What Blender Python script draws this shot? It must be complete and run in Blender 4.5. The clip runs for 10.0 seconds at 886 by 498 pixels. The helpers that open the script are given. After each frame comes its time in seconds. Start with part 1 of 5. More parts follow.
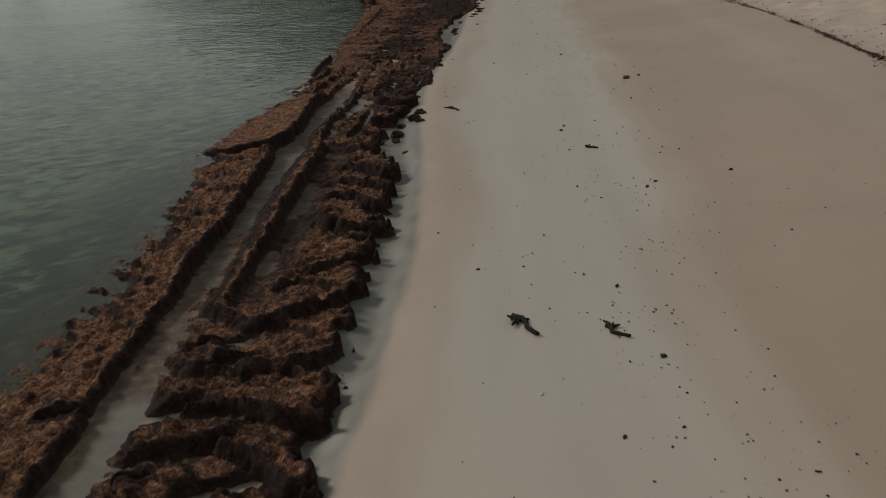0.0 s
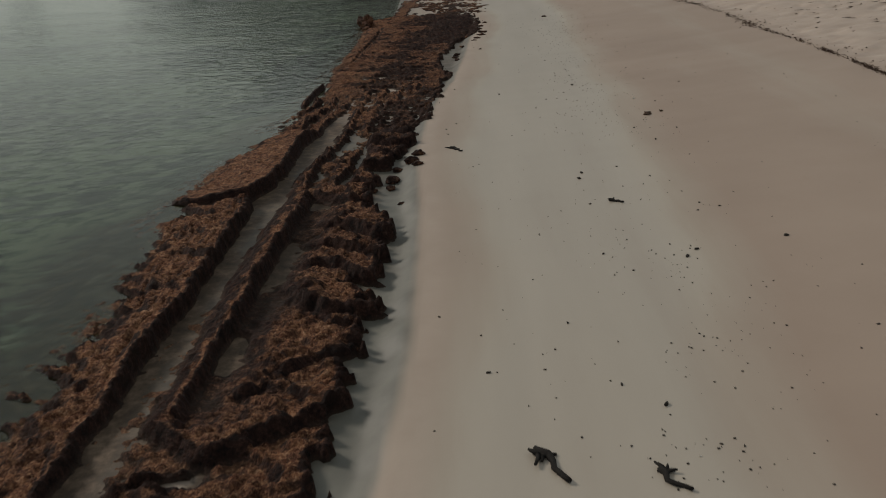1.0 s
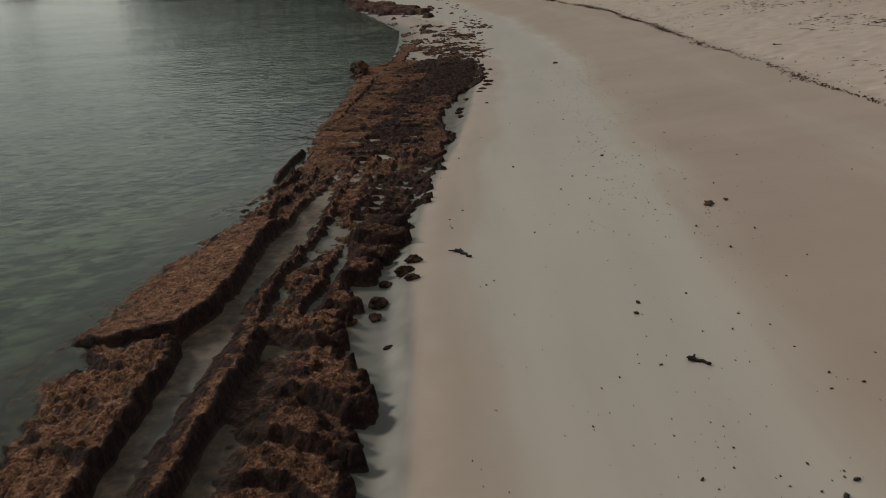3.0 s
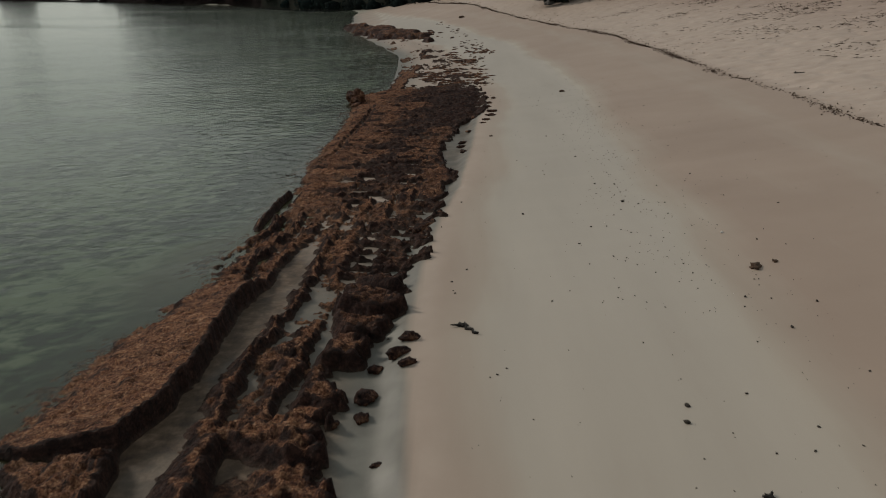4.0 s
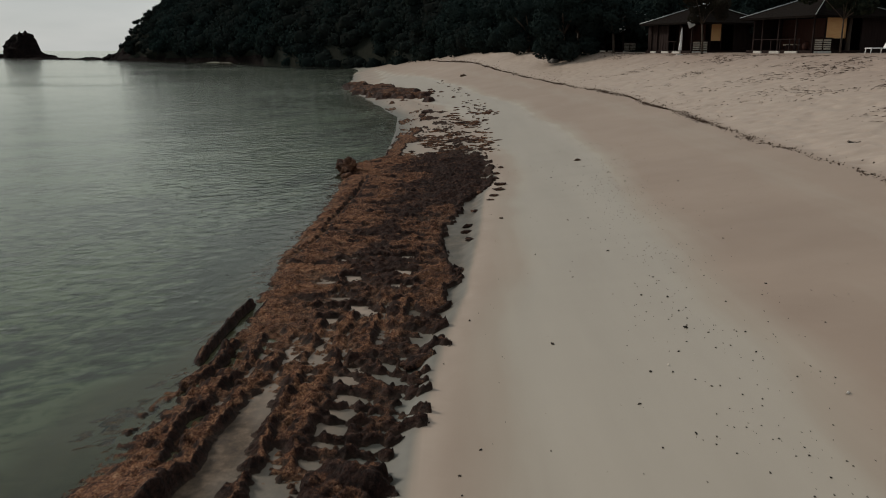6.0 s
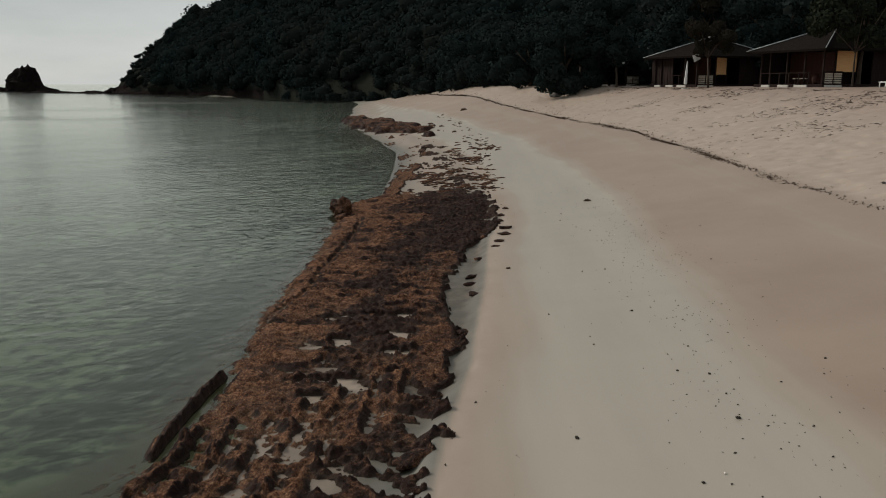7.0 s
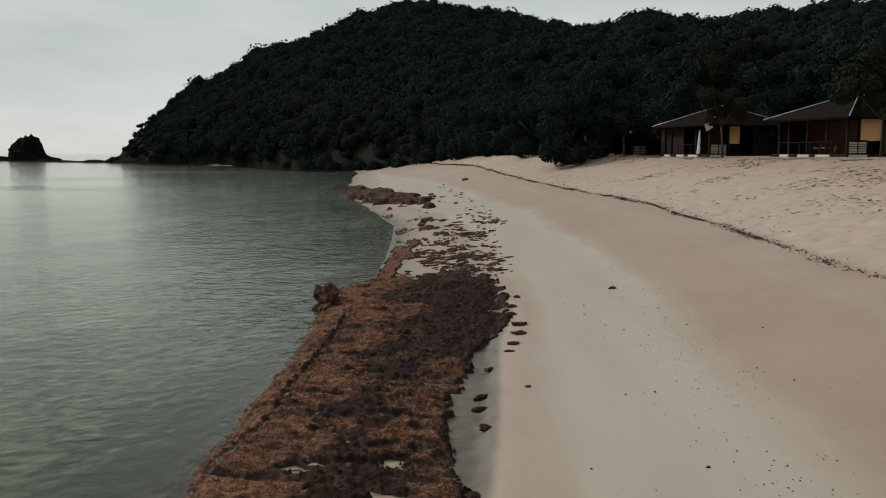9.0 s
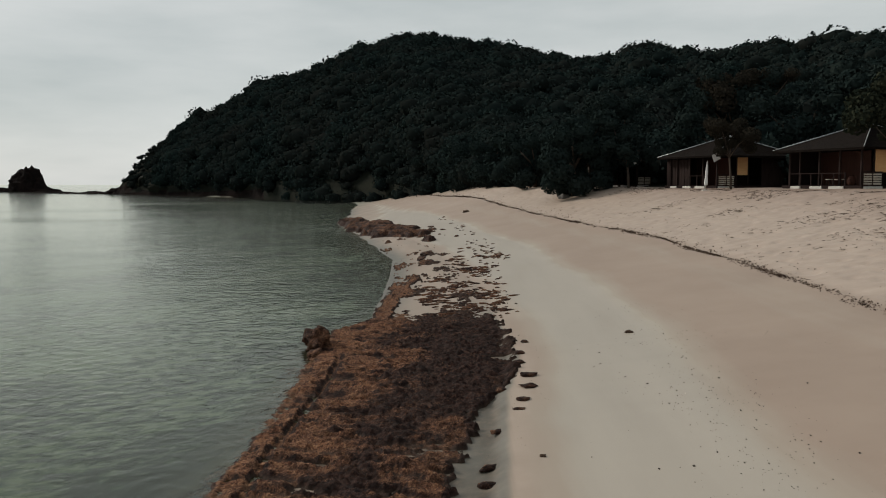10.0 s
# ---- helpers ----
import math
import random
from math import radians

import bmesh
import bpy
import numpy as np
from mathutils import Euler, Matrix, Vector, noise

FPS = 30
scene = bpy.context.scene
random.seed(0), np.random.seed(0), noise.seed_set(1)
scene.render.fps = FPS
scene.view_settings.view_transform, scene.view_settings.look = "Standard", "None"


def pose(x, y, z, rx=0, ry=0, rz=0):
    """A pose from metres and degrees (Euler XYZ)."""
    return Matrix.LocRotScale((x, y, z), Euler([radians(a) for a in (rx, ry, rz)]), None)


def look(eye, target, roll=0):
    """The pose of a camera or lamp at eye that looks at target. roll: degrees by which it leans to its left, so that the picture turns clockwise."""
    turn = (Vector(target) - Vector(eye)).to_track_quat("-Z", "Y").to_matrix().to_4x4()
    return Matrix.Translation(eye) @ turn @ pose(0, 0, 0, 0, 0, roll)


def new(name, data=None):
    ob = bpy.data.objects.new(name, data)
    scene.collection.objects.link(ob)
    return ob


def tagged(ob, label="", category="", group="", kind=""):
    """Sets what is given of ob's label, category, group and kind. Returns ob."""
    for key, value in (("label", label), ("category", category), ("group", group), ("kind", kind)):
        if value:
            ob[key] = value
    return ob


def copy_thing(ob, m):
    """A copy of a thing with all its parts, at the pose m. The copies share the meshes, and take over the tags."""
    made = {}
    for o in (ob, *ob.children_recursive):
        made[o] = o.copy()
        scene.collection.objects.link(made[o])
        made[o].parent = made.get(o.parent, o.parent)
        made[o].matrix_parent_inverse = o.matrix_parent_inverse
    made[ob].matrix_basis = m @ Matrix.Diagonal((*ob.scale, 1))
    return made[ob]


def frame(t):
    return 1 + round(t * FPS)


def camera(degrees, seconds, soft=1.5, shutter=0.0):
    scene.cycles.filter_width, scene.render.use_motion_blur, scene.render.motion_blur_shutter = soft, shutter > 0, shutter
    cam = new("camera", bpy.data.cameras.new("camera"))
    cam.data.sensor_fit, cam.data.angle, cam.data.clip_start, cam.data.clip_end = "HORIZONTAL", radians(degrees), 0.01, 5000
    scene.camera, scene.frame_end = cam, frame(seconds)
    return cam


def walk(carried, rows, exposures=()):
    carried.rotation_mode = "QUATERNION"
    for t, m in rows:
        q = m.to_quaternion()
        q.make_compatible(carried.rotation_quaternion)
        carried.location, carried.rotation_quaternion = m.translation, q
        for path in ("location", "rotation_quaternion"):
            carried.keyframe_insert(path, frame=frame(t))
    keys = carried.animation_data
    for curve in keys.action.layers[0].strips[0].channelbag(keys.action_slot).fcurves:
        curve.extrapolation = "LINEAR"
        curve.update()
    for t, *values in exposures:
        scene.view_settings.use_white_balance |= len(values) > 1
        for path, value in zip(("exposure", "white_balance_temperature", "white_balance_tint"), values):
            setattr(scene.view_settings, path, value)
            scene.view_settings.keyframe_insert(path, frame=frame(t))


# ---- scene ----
cam = camera(57.0, 10.0, soft=1.0, shutter=0.25)
# seconds, eye x, y, z in metres, yaw and pitch in degrees: a level flight along the beach, the lens slowly rising
ROWS = [
    (0.0, 0.222, 0.282, 4.760, 0.74, -22.50),
    (0.5, 0.198, 1.414, 4.768, 0.75, -21.93),
    (1.0, 0.175, 2.542, 4.776, 0.76, -21.38),
    (1.5, 0.151, 3.666, 4.785, 0.77, -20.83),
    (2.0, 0.127, 4.787, 4.793, 0.78, -20.26),
    (2.5, 0.104, 5.904, 4.801, 0.79, -19.65),
    (3.0, 0.080, 7.017, 4.809, 0.80, -18.99),
    (3.5, 0.057, 8.127, 4.817, 0.81, -18.27),
    (4.0, 0.033, 9.233, 4.825, 0.82, -17.49),
    (4.5, 0.010, 10.336, 4.833, 0.83, -16.65),
    (5.0, -0.014, 11.435, 4.841, 0.84, -15.73),
    (5.5, -0.038, 12.530, 4.850, 0.85, -14.75),
    (6.0, -0.061, 13.622, 4.858, 0.86, -13.71),
    (6.5, -0.085, 14.710, 4.866, 0.87, -12.61),
    (7.0, -0.108, 15.794, 4.874, 0.88, -11.46),
    (7.5, -0.132, 16.875, 4.882, 0.89, -10.29),
    (8.0, -0.155, 17.952, 4.890, 0.90, -9.09),
    (8.5, -0.179, 19.026, 4.898, 0.91, -7.90),
    (9.0, -0.203, 20.096, 4.906, 0.92, -6.73),
    (9.5, -0.226, 21.162, 4.915, 0.93, -5.61),
    (10.0, -0.250, 22.225, 4.923, 0.94, -4.55),
]
EXPOSURES = [(0.0, -0.43), (2.5, -0.34), (4.5, -0.34), (7.0, -0.09), (8.5, 0.12), (10.0, 0.11)]
walk(cam, [(t, pose(x, y, z, 90 + pitch, 0, yaw)) for t, x, y, z, yaw, pitch in ROWS], EXPOSURES)

# ---- light ----
world = bpy.data.worlds.new("overcast_sky")
scene.world = world
world.use_nodes = True
SUN_ELEV, SUN_TURN = radians(29), radians(-57)      # a low sun behind thin cloud over the sea, ahead and to the left of the flight


def build_world():
    nt = world.node_tree
    nt.nodes.clear()
    out = nt.nodes.new("ShaderNodeOutputWorld")
    sky = nt.nodes.new("ShaderNodeTexSky")
    sky.sky_type, sky.sun_disc = "NISHITA", False
    sky.sun_elevation, sky.sun_rotation = SUN_ELEV, SUN_TURN
    b_sky = nt.nodes.new("ShaderNodeBackground")
    b_sky.inputs["Strength"].default_value = 0.05
    nt.links.new(sky.outputs[0], b_sky.inputs[0])
    # a closed deck of cloud, thin and thick by turns
    tc = nt.nodes.new("ShaderNodeTexCoord")
    mp = nt.nodes.new("ShaderNodeMapping")
    mp.inputs["Scale"].default_value = (1.0, 1.0, 4.5)
    nz = nt.nodes.new("ShaderNodeTexNoise")
    nz.inputs["Scale"].default_value, nz.inputs["Detail"].default_value = 2.6, 7.0
    nz.inputs["Roughness"].default_value = 0.52
    ramp = nt.nodes.new("ShaderNodeValToRGB")
    ramp.color_ramp.elements[0].position, ramp.color_ramp.elements[1].position = 0.3, 0.72
    ramp.color_ramp.elements[0].color = (0.44, 0.485, 0.485, 1)
    ramp.color_ramp.elements[1].color = (0.66, 0.68, 0.67, 1)
    b_cloud = nt.nodes.new("ShaderNodeBackground")
    b_cloud.inputs["Strength"].default_value = 1.0
    nt.links.new(tc.outputs["Generated"], mp.inputs[0])
    nt.links.new(mp.outputs[0], nz.inputs["Vector"])
    nt.links.new(nz.outputs["Fac"], ramp.inputs[0])
    nt.links.new(ramp.outputs[0], b_cloud.inputs[0])
    mix = nt.nodes.new("ShaderNodeMixShader")
    mix.inputs[0].default_value = 0.9
    nt.links.new(b_sky.outputs[0], mix.inputs[1])
    nt.links.new(b_cloud.outputs[0], mix.inputs[2])
    nt.links.new(mix.outputs[0], out.inputs[0])


build_world()
sun_data = bpy.data.lights.new("sun", "SUN")
sun_data.energy, sun_data.angle, sun_data.color = 2.7, radians(10), (1.0, 0.91, 0.80)
sun = new("sun", sun_data)
sun.matrix_world = look((0, 0, 60), Vector((0, 0, 60)) - Vector((math.sin(SUN_TURN) * math.cos(SUN_ELEV), math.cos(SUN_TURN) * math.cos(SUN_ELEV), math.sin(SUN_ELEV))))

# ---- numeric helpers ----


def hash01(ix, iy, seed):
    h = (ix.astype(np.int64) * 374761393 + iy.astype(np.int64) * 668265263 + seed * 974711) & 0x7FFFFFFF
    h = ((h ^ (h >> 13)) * 1274126177) & 0x7FFFFFFF
    return ((h ^ (h >> 16)) & 0xFFFFF) / float(0xFFFFF)


def vnoise(x, y, seed=0):
    x, y = np.asarray(x, float), np.asarray(y, float)
    fx, fy = np.floor(x), np.floor(y)
    u, v = x - fx, y - fy
    u, v = u * u * u * (u * (u * 6 - 15) + 10), v * v * v * (v * (v * 6 - 15) + 10)
    a, b = hash01(fx, fy, seed), hash01(fx + 1, fy, seed)
    c, d = hash01(fx, fy + 1, seed), hash01(fx + 1, fy + 1, seed)
    return (a * (1 - u) + b * u) * (1 - v) + (c * (1 - u) + d * u) * v


def fbm(x, y, octaves=4, seed=0, gain=0.5):
    total, amp, norm = 0.0, 1.0, 0.0
    for o in range(octaves):
        ca, sa = math.cos(0.7 * o), math.sin(0.7 * o)
        k = 2.03 ** o
        total = total + amp * vnoise((x * ca - y * sa) * k, (x * sa + y * ca) * k, seed + 17 * o)
        norm += amp
        amp *= gain
    return total / norm


def ridged(x, y, octaves=3, seed=0):
    return 1 - np.abs(2 * fbm(x, y, octaves, seed) - 1)


def smooth(a, b, v):
    t = np.clip((np.asarray(v, float) - a) / (b - a), 0, 1)
    return t * t * (3 - 2 * t)


def curve_of(pairs):
    ks, vs = np.array([p[0] for p in pairs], float), np.array([p[1] for p in pairs], float)
    return lambda y: np.interp(y, ks, vs)


def mesh_from(name, verts, faces, smooth_faces=True, attrs=None):
    """faces: an (n, k) array of indices."""
    faces = np.asarray(faces, np.int32)
    me = bpy.data.meshes.new(name)
    verts = np.asarray(verts, np.float32)
    n, k = faces.shape
    me.vertices.add(len(verts))
    me.vertices.foreach_set("co", verts.ravel())
    me.loops.add(n * k)
    me.loops.foreach_set("vertex_index", faces.ravel())
    me.polygons.add(n)
    me.polygons.foreach_set("loop_start", np.arange(0, n * k, k, dtype=np.int32))
    me.polygons.foreach_set("use_smooth", np.full(n, smooth_faces, bool))
    for key, values in (attrs or {}).items():
        me.attributes.new(key, "FLOAT", "POINT").data.foreach_set("value", np.asarray(values, np.float32))
    me.update(calc_edges=True)
    me.validate()
    return me


def grid_faces(nx, ny, keep=None):
    i = np.arange(nx - 1)[None, :] + nx * np.arange(ny - 1)[:, None]
    f = np.stack([i, i + 1, i + 1 + nx, i + nx], -1).reshape(-1, 4)
    return f if keep is None else f[keep.reshape(-1)]


def compact(verts, faces, attrs):
    used = np.zeros(len(verts), bool)
    used[faces.ravel()] = True
    remap = np.cumsum(used) - 1
    return verts[used], remap[faces], {k: v[used] for k, v in attrs.items()}


def part(name, bm, material, parent=None, label=""):
    me = bpy.data.meshes.new(name)
    bm.normal_update()
    bm.to_mesh(me)
    bm.free()
    ob = new(name, me)
    me.materials.append(material)
    if parent is not None:
        ob.parent = parent
    return tagged(ob, label) if label else ob


def box_bm(size, at=(0, 0, 0), bevel=0.0, turn=None, bm=None):
    own = bm if bm is not None else bmesh.new()
    m = Matrix.Translation(at) @ (turn if turn is not None else Matrix.Identity(4)) @ Matrix.Diagonal((*size, 1))
    made = bmesh.ops.create_cube(own, size=1, matrix=m)
    if bevel:
        edges = list({e for v in made["verts"] for e in v.link_edges})
        bmesh.ops.bevel(own, geom=edges, offset=bevel, segments=1, affect="EDGES")
    return own


def tube_bm(points, radii, sides=7, bm=None):
    """A tapered tube through points."""
    own = bm if bm is not None else bmesh.new()
    pts = [Vector(p) for p in points]
    rings = []
    for i, p in enumerate(pts):
        way = (pts[min(i + 1, len(pts) - 1)] - pts[max(i - 1, 0)]).normalized()
        side = way.cross(Vector((0.31, 0.17, 0.93)) if abs(way.z) < 0.9 else Vector((1, 0, 0))).normalized()
        up = way.cross(side)
        rings.append([own.verts.new(p + radii[i] * (math.cos(a) * side + math.sin(a) * up)) for a in [2 * math.pi * k / sides for k in range(sides)]])
    for a, b in zip(rings, rings[1:]):
        for k in range(sides):
            own.faces.new((a[k], a[(k + 1) % sides], b[(k + 1) % sides], b[k]))
    own.faces.new(rings[0][::-1])
    own.faces.new(rings[-1])
    for f in own.faces:
        f.smooth = True
    return own


# ---- materials ----


class Mat:
    """A small wrapper round a node material."""

    def __init__(self, name):
        self.mat = bpy.data.materials.new(name)
        self.mat.use_nodes = True
        self.nt = self.mat.node_tree
        self.nt.nodes.clear()
        self.out = self.add("OutputMaterial")
        self.bsdf = self.add("BsdfPrincipled")
        self.link(self.bsdf.outputs[0], self.out.inputs["Surface"])

    def add(self, kind, **values):
        n = self.nt.nodes.new("ShaderNode" + kind)
        for k, v in values.items():
            n.inputs[k].default_value = v
        return n

    def link(self, a, b):
        self.nt.links.new(a, b)

    def coords(self, scale=(1, 1, 1), turn=(0, 0, 0), world_space=False):
        src = self.add("NewGeometry").outputs["Position"] if world_space else self.add("TexCoord").outputs["Object"]
        mp = self.add("Mapping")
        mp.inputs["Scale"].default_value, mp.inputs["Rotation"].default_value = scale, turn
        self.link(src, mp.inputs[0])
        return mp.outputs[0]

    def noise(self, vec, scale, detail=5.0, rough=0.55, warp=0.0):
        n = self.add("TexNoise", Scale=scale, Detail=detail, Roughness=rough, Distortion=warp)
        self.link(vec, n.inputs["Vector"])
        return n.outputs["Fac"]

    def attr(self, name):
        n = self.add("Attribute")
        n.attribute_name = name
        return n.outputs["Fac"]

    def ramp(self, fac, stops):
        n = self.add("ValToRGB")
        el = n.color_ramp.elements
        while len(el) < len(stops):
            el.new(0.5)
        for e, (p, c) in zip(el, stops):
            e.position, e.color = p, (*c, 1) if len(c) == 3 else c
        self.link(fac, n.inputs[0])
        return n.outputs[0]

    def value(self, fac, a, b, x, y):
        n = self.add("MapRange")
        n.inputs[1].default_value, n.inputs[2].default_value, n.inputs[3].default_value, n.inputs[4].default_value = a, b, x, y
        self.link(fac, n.inputs[0])
        return n.outputs[0]

    def math(self, op, a, b):
        n = self.add("Math")
        n.operation = op
        for i, v in enumerate((a, b)):
            if isinstance(v, (int, float)):
                n.inputs[i].default_value = v
            else:
                self.link(v, n.inputs[i])
        return n.outputs[0]

    def mix(self, fac, a, b, blend="MIX"):
        n = self.add("MixRGB")
        n.blend_type = blend
        for i, v in enumerate((fac, a, b)):
            if isinstance(v, (int, float)):
                n.inputs[i].default_value = v
            elif isinstance(v, tuple):
                n.inputs[i].default_value = (*v, 1)
            else:
                self.link(v, n.inputs[i])
        return n.outputs[0]

    def bump(self, height, strength, distance):
        n = self.add("Bump", Strength=strength, Distance=distance)
        self.link(height, n.inputs["Height"])
        self.link(n.outputs[0], self.bsdf.inputs["Normal"])
        return n

    def base(self, colour, roughness=0.8, metallic=0.0):
        if isinstance(colour, tuple):
            self.bsdf.inputs["Base Color"].default_value = (*colour, 1)
        else:
            self.link(colour, self.bsdf.inputs["Base Color"])
        if isinstance(roughness, float):
            self.bsdf.inputs["Roughness"].default_value = roughness
        else:
            self.link(roughness, self.bsdf.inputs["Roughness"])
        self.bsdf.inputs["Metallic"].default_value = metallic
        return self


def sand_material():
    m = Mat("beach_sand")
    v = m.coords()
    damp, wet, trodden = m.attr("damp"), m.attr("wet"), m.attr("trodden")
    big = m.noise(v, 0.25, 5, 0.6)
    streak = m.noise(m.coords((1.0, 0.12, 1.0), (0, 0, 0.06)), 1.1, 4, 0.55)
    fine = m.noise(v, 90.0, 4, 0.7)
    dry = m.ramp(big, [(0.3, (0.250, 0.183, 0.139)), (0.7, (0.305, 0.231, 0.179))])
    moist = m.ramp(streak, [(0.3, (0.312, 0.271, 0.219)), (0.7, (0.348, 0.304, 0.248))])
    soaked = m.ramp(m.noise(v, 1.6, 5, 0.6), [(0.3, (0.058, 0.058, 0.047)), (0.7, (0.118, 0.117, 0.096))])
    loose = m.ramp(m.noise(v, 1.4, 6, 0.6), [(0.3, (0.315, 0.245, 0.195)), (0.7, (0.40, 0.32, 0.26))])
    blotch = m.math("ADD", damp, m.value(streak, 0.3, 0.7, -0.18, 0.18))
    col = m.mix(m.value(blotch, 0.10, 0.92, 0.0, 1.0), dry, moist)
    col = m.mix(trodden, col, loose)
    earthy = m.ramp(m.noise(v, 0.7, 7, 0.66), [(0.35, (0.205, 0.140, 0.108)), (0.65, (0.31, 0.225, 0.176))])
    col = m.mix(m.math("MULTIPLY", m.attr("soiled"), 0.75), col, earthy)
    col = m.mix(wet, col, soaked)
    # silt colour, which also carries the painted shadow under the gutter's scarp
    silt_shade = m.ramp(m.noise(v, 3.1, 8, 0.72), [(0.34, (0.018, 0.011, 0.007)), (0.5, (0.060, 0.040, 0.025)), (0.66, (0.150, 0.106, 0.072))])
    col = m.mix(m.attr("silt_shade"), col, silt_shade)
    bed = m.attr("bed")
    weed = m.noise(m.coords((0.85, 1.35, 1.0), (0, 0, 0.15)), 1.7, 6, 0.66, 0.3)
    weed2 = m.noise(m.coords((1.0, 1.5, 1.0)), 0.11, 3, 0.5)
    weeds = m.math("ADD", m.math("SUBTRACT", weed, m.math("MULTIPLY", m.attr("weedy"), 0.17)), m.value(weed2, 0.3, 0.7, -0.10, 0.10))
    bottom = m.ramp(weeds, [(0.39, (0.016, 0.023, 0.014)), (0.47, (0.110, 0.132, 0.092)), (0.57, (0.31, 0.328, 0.25))])
    col = m.mix(bed, col, bottom)
    col = m.mix(m.value(fine, 0.3, 0.75, 0.0, 0.16), col, (0.24, 0.19, 0.15))
    sheen = m.math("MULTIPLY", m.math("MAXIMUM", m.math("MULTIPLY", wet, 0.15), m.math("MULTIPLY", m.value(damp, 0.7, 1.0, 0.0, 0.8), m.value(wet, 0.0, 0.3, 1.0, 0.0))), m.math("SUBTRACT", 1.0, m.math("MAXIMUM", trodden, m.attr("silt_shade"))))
    m.base(m.mix(0.08, col, (0.0, 0.0, 0.0)), m.value(sheen, 0, 1, 0.62, 0.36))
    m.link(m.math("MULTIPLY", m.value(sheen, 0, 1, 0.50, 0.85), m.value(m.attr("silt_shade"), 0, 1, 1.0, 0.3)), m.bsdf.inputs["Specular IOR Level"])
    relief = m.math("ADD", m.math("MULTIPLY", m.noise(v, 7.0, 6, 0.6), m.value(trodden, 0, 1, 0.02, 0.2)), m.math("MULTIPLY", fine, 0.02))
    m.bump(relief, 0.5, 0.06)
    return m.mat


def reef_material():
    m = Mat("weedy_rock")
    v = m.coords()
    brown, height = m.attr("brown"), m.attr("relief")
    fib = m.noise(m.coords((0.9, 1.7, 1.0), (0, 0, 0.30)), 6.0, 10, 0.76, 0.0)
    crust = m.noise(m.coords((1.0, 1.25, 1.0), (0, 0, 0.25)), 24.0, 6, 0.72, 0.0)
    grain = m.noise(v, 60.0, 4, 0.7)
    patch = m.noise(v, 1.1, 7, 0.68)
    tone = m.math("ADD", m.math("MULTIPLY", fib, 0.6), m.math("MULTIPLY", crust, 0.4))
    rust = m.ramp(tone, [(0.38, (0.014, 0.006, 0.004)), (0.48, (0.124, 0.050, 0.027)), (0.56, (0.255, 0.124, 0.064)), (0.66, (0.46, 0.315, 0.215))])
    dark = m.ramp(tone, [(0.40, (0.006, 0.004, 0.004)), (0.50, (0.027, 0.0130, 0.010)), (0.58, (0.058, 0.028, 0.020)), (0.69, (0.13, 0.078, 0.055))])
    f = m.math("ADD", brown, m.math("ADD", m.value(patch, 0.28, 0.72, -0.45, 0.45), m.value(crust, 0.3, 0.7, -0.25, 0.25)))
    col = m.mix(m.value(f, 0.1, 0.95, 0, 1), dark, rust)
    tuft = m.noise(m.coords((0.8, 2.0, 1.0), (0, 0, 0.3)), 2.4, 7, 0.66, 0.0)
    col = m.mix(m.math("MULTIPLY", m.value(tuft, 0.38, 0.51, 0.48, 0.0), m.value(brown, 0.4, 0.9, 1.0, 0.7)), col, (0.010, 0.007, 0.006))
    gravel = m.noise(v, 34.0, 3, 0.6)
    col = m.mix(m.math("MULTIPLY", m.value(gravel, 0.55, 0.66, 0.0, 0.62), m.value(f, 0.2, 1.0, 0.0, 1.0)), col, (0.40, 0.235, 0.130))
    col = m.mix(m.value(gravel, 0.44, 0.36, 0.0, 0.55), col, (0.014, 0.009, 0.007))
    dusted = m.math("MULTIPLY", m.math("MULTIPLY", m.value(grain, 0.50, 0.70, 0, 1), m.value(f, 0.1, 0.7, 0.1, 1.0)), m.value(m.noise(v, 0.8, 4, 0.6), 0.5, 0.72, 0.0, 0.28))
    col = m.mix(m.math("MULTIPLY", dusted, 0.7), col, (0.30, 0.235, 0.185))
    low = m.value(height, 0.0, 0.08, 1.0, 0.0)
    col = m.mix(m.math("MULTIPLY", low, 0.25), col, (0.12, 0.095, 0.072))
    m.base(col, 0.85)
    m.bsdf.inputs["Specular IOR Level"].default_value = 0.12
    m.bump(m.math("ADD", m.math("MULTIPLY", fib, 0.8), m.math("ADD", m.math("MULTIPLY", crust, 0.8), m.math("MULTIPLY", gravel, 0.8))), 1.0, 0.05)
    return m.mat


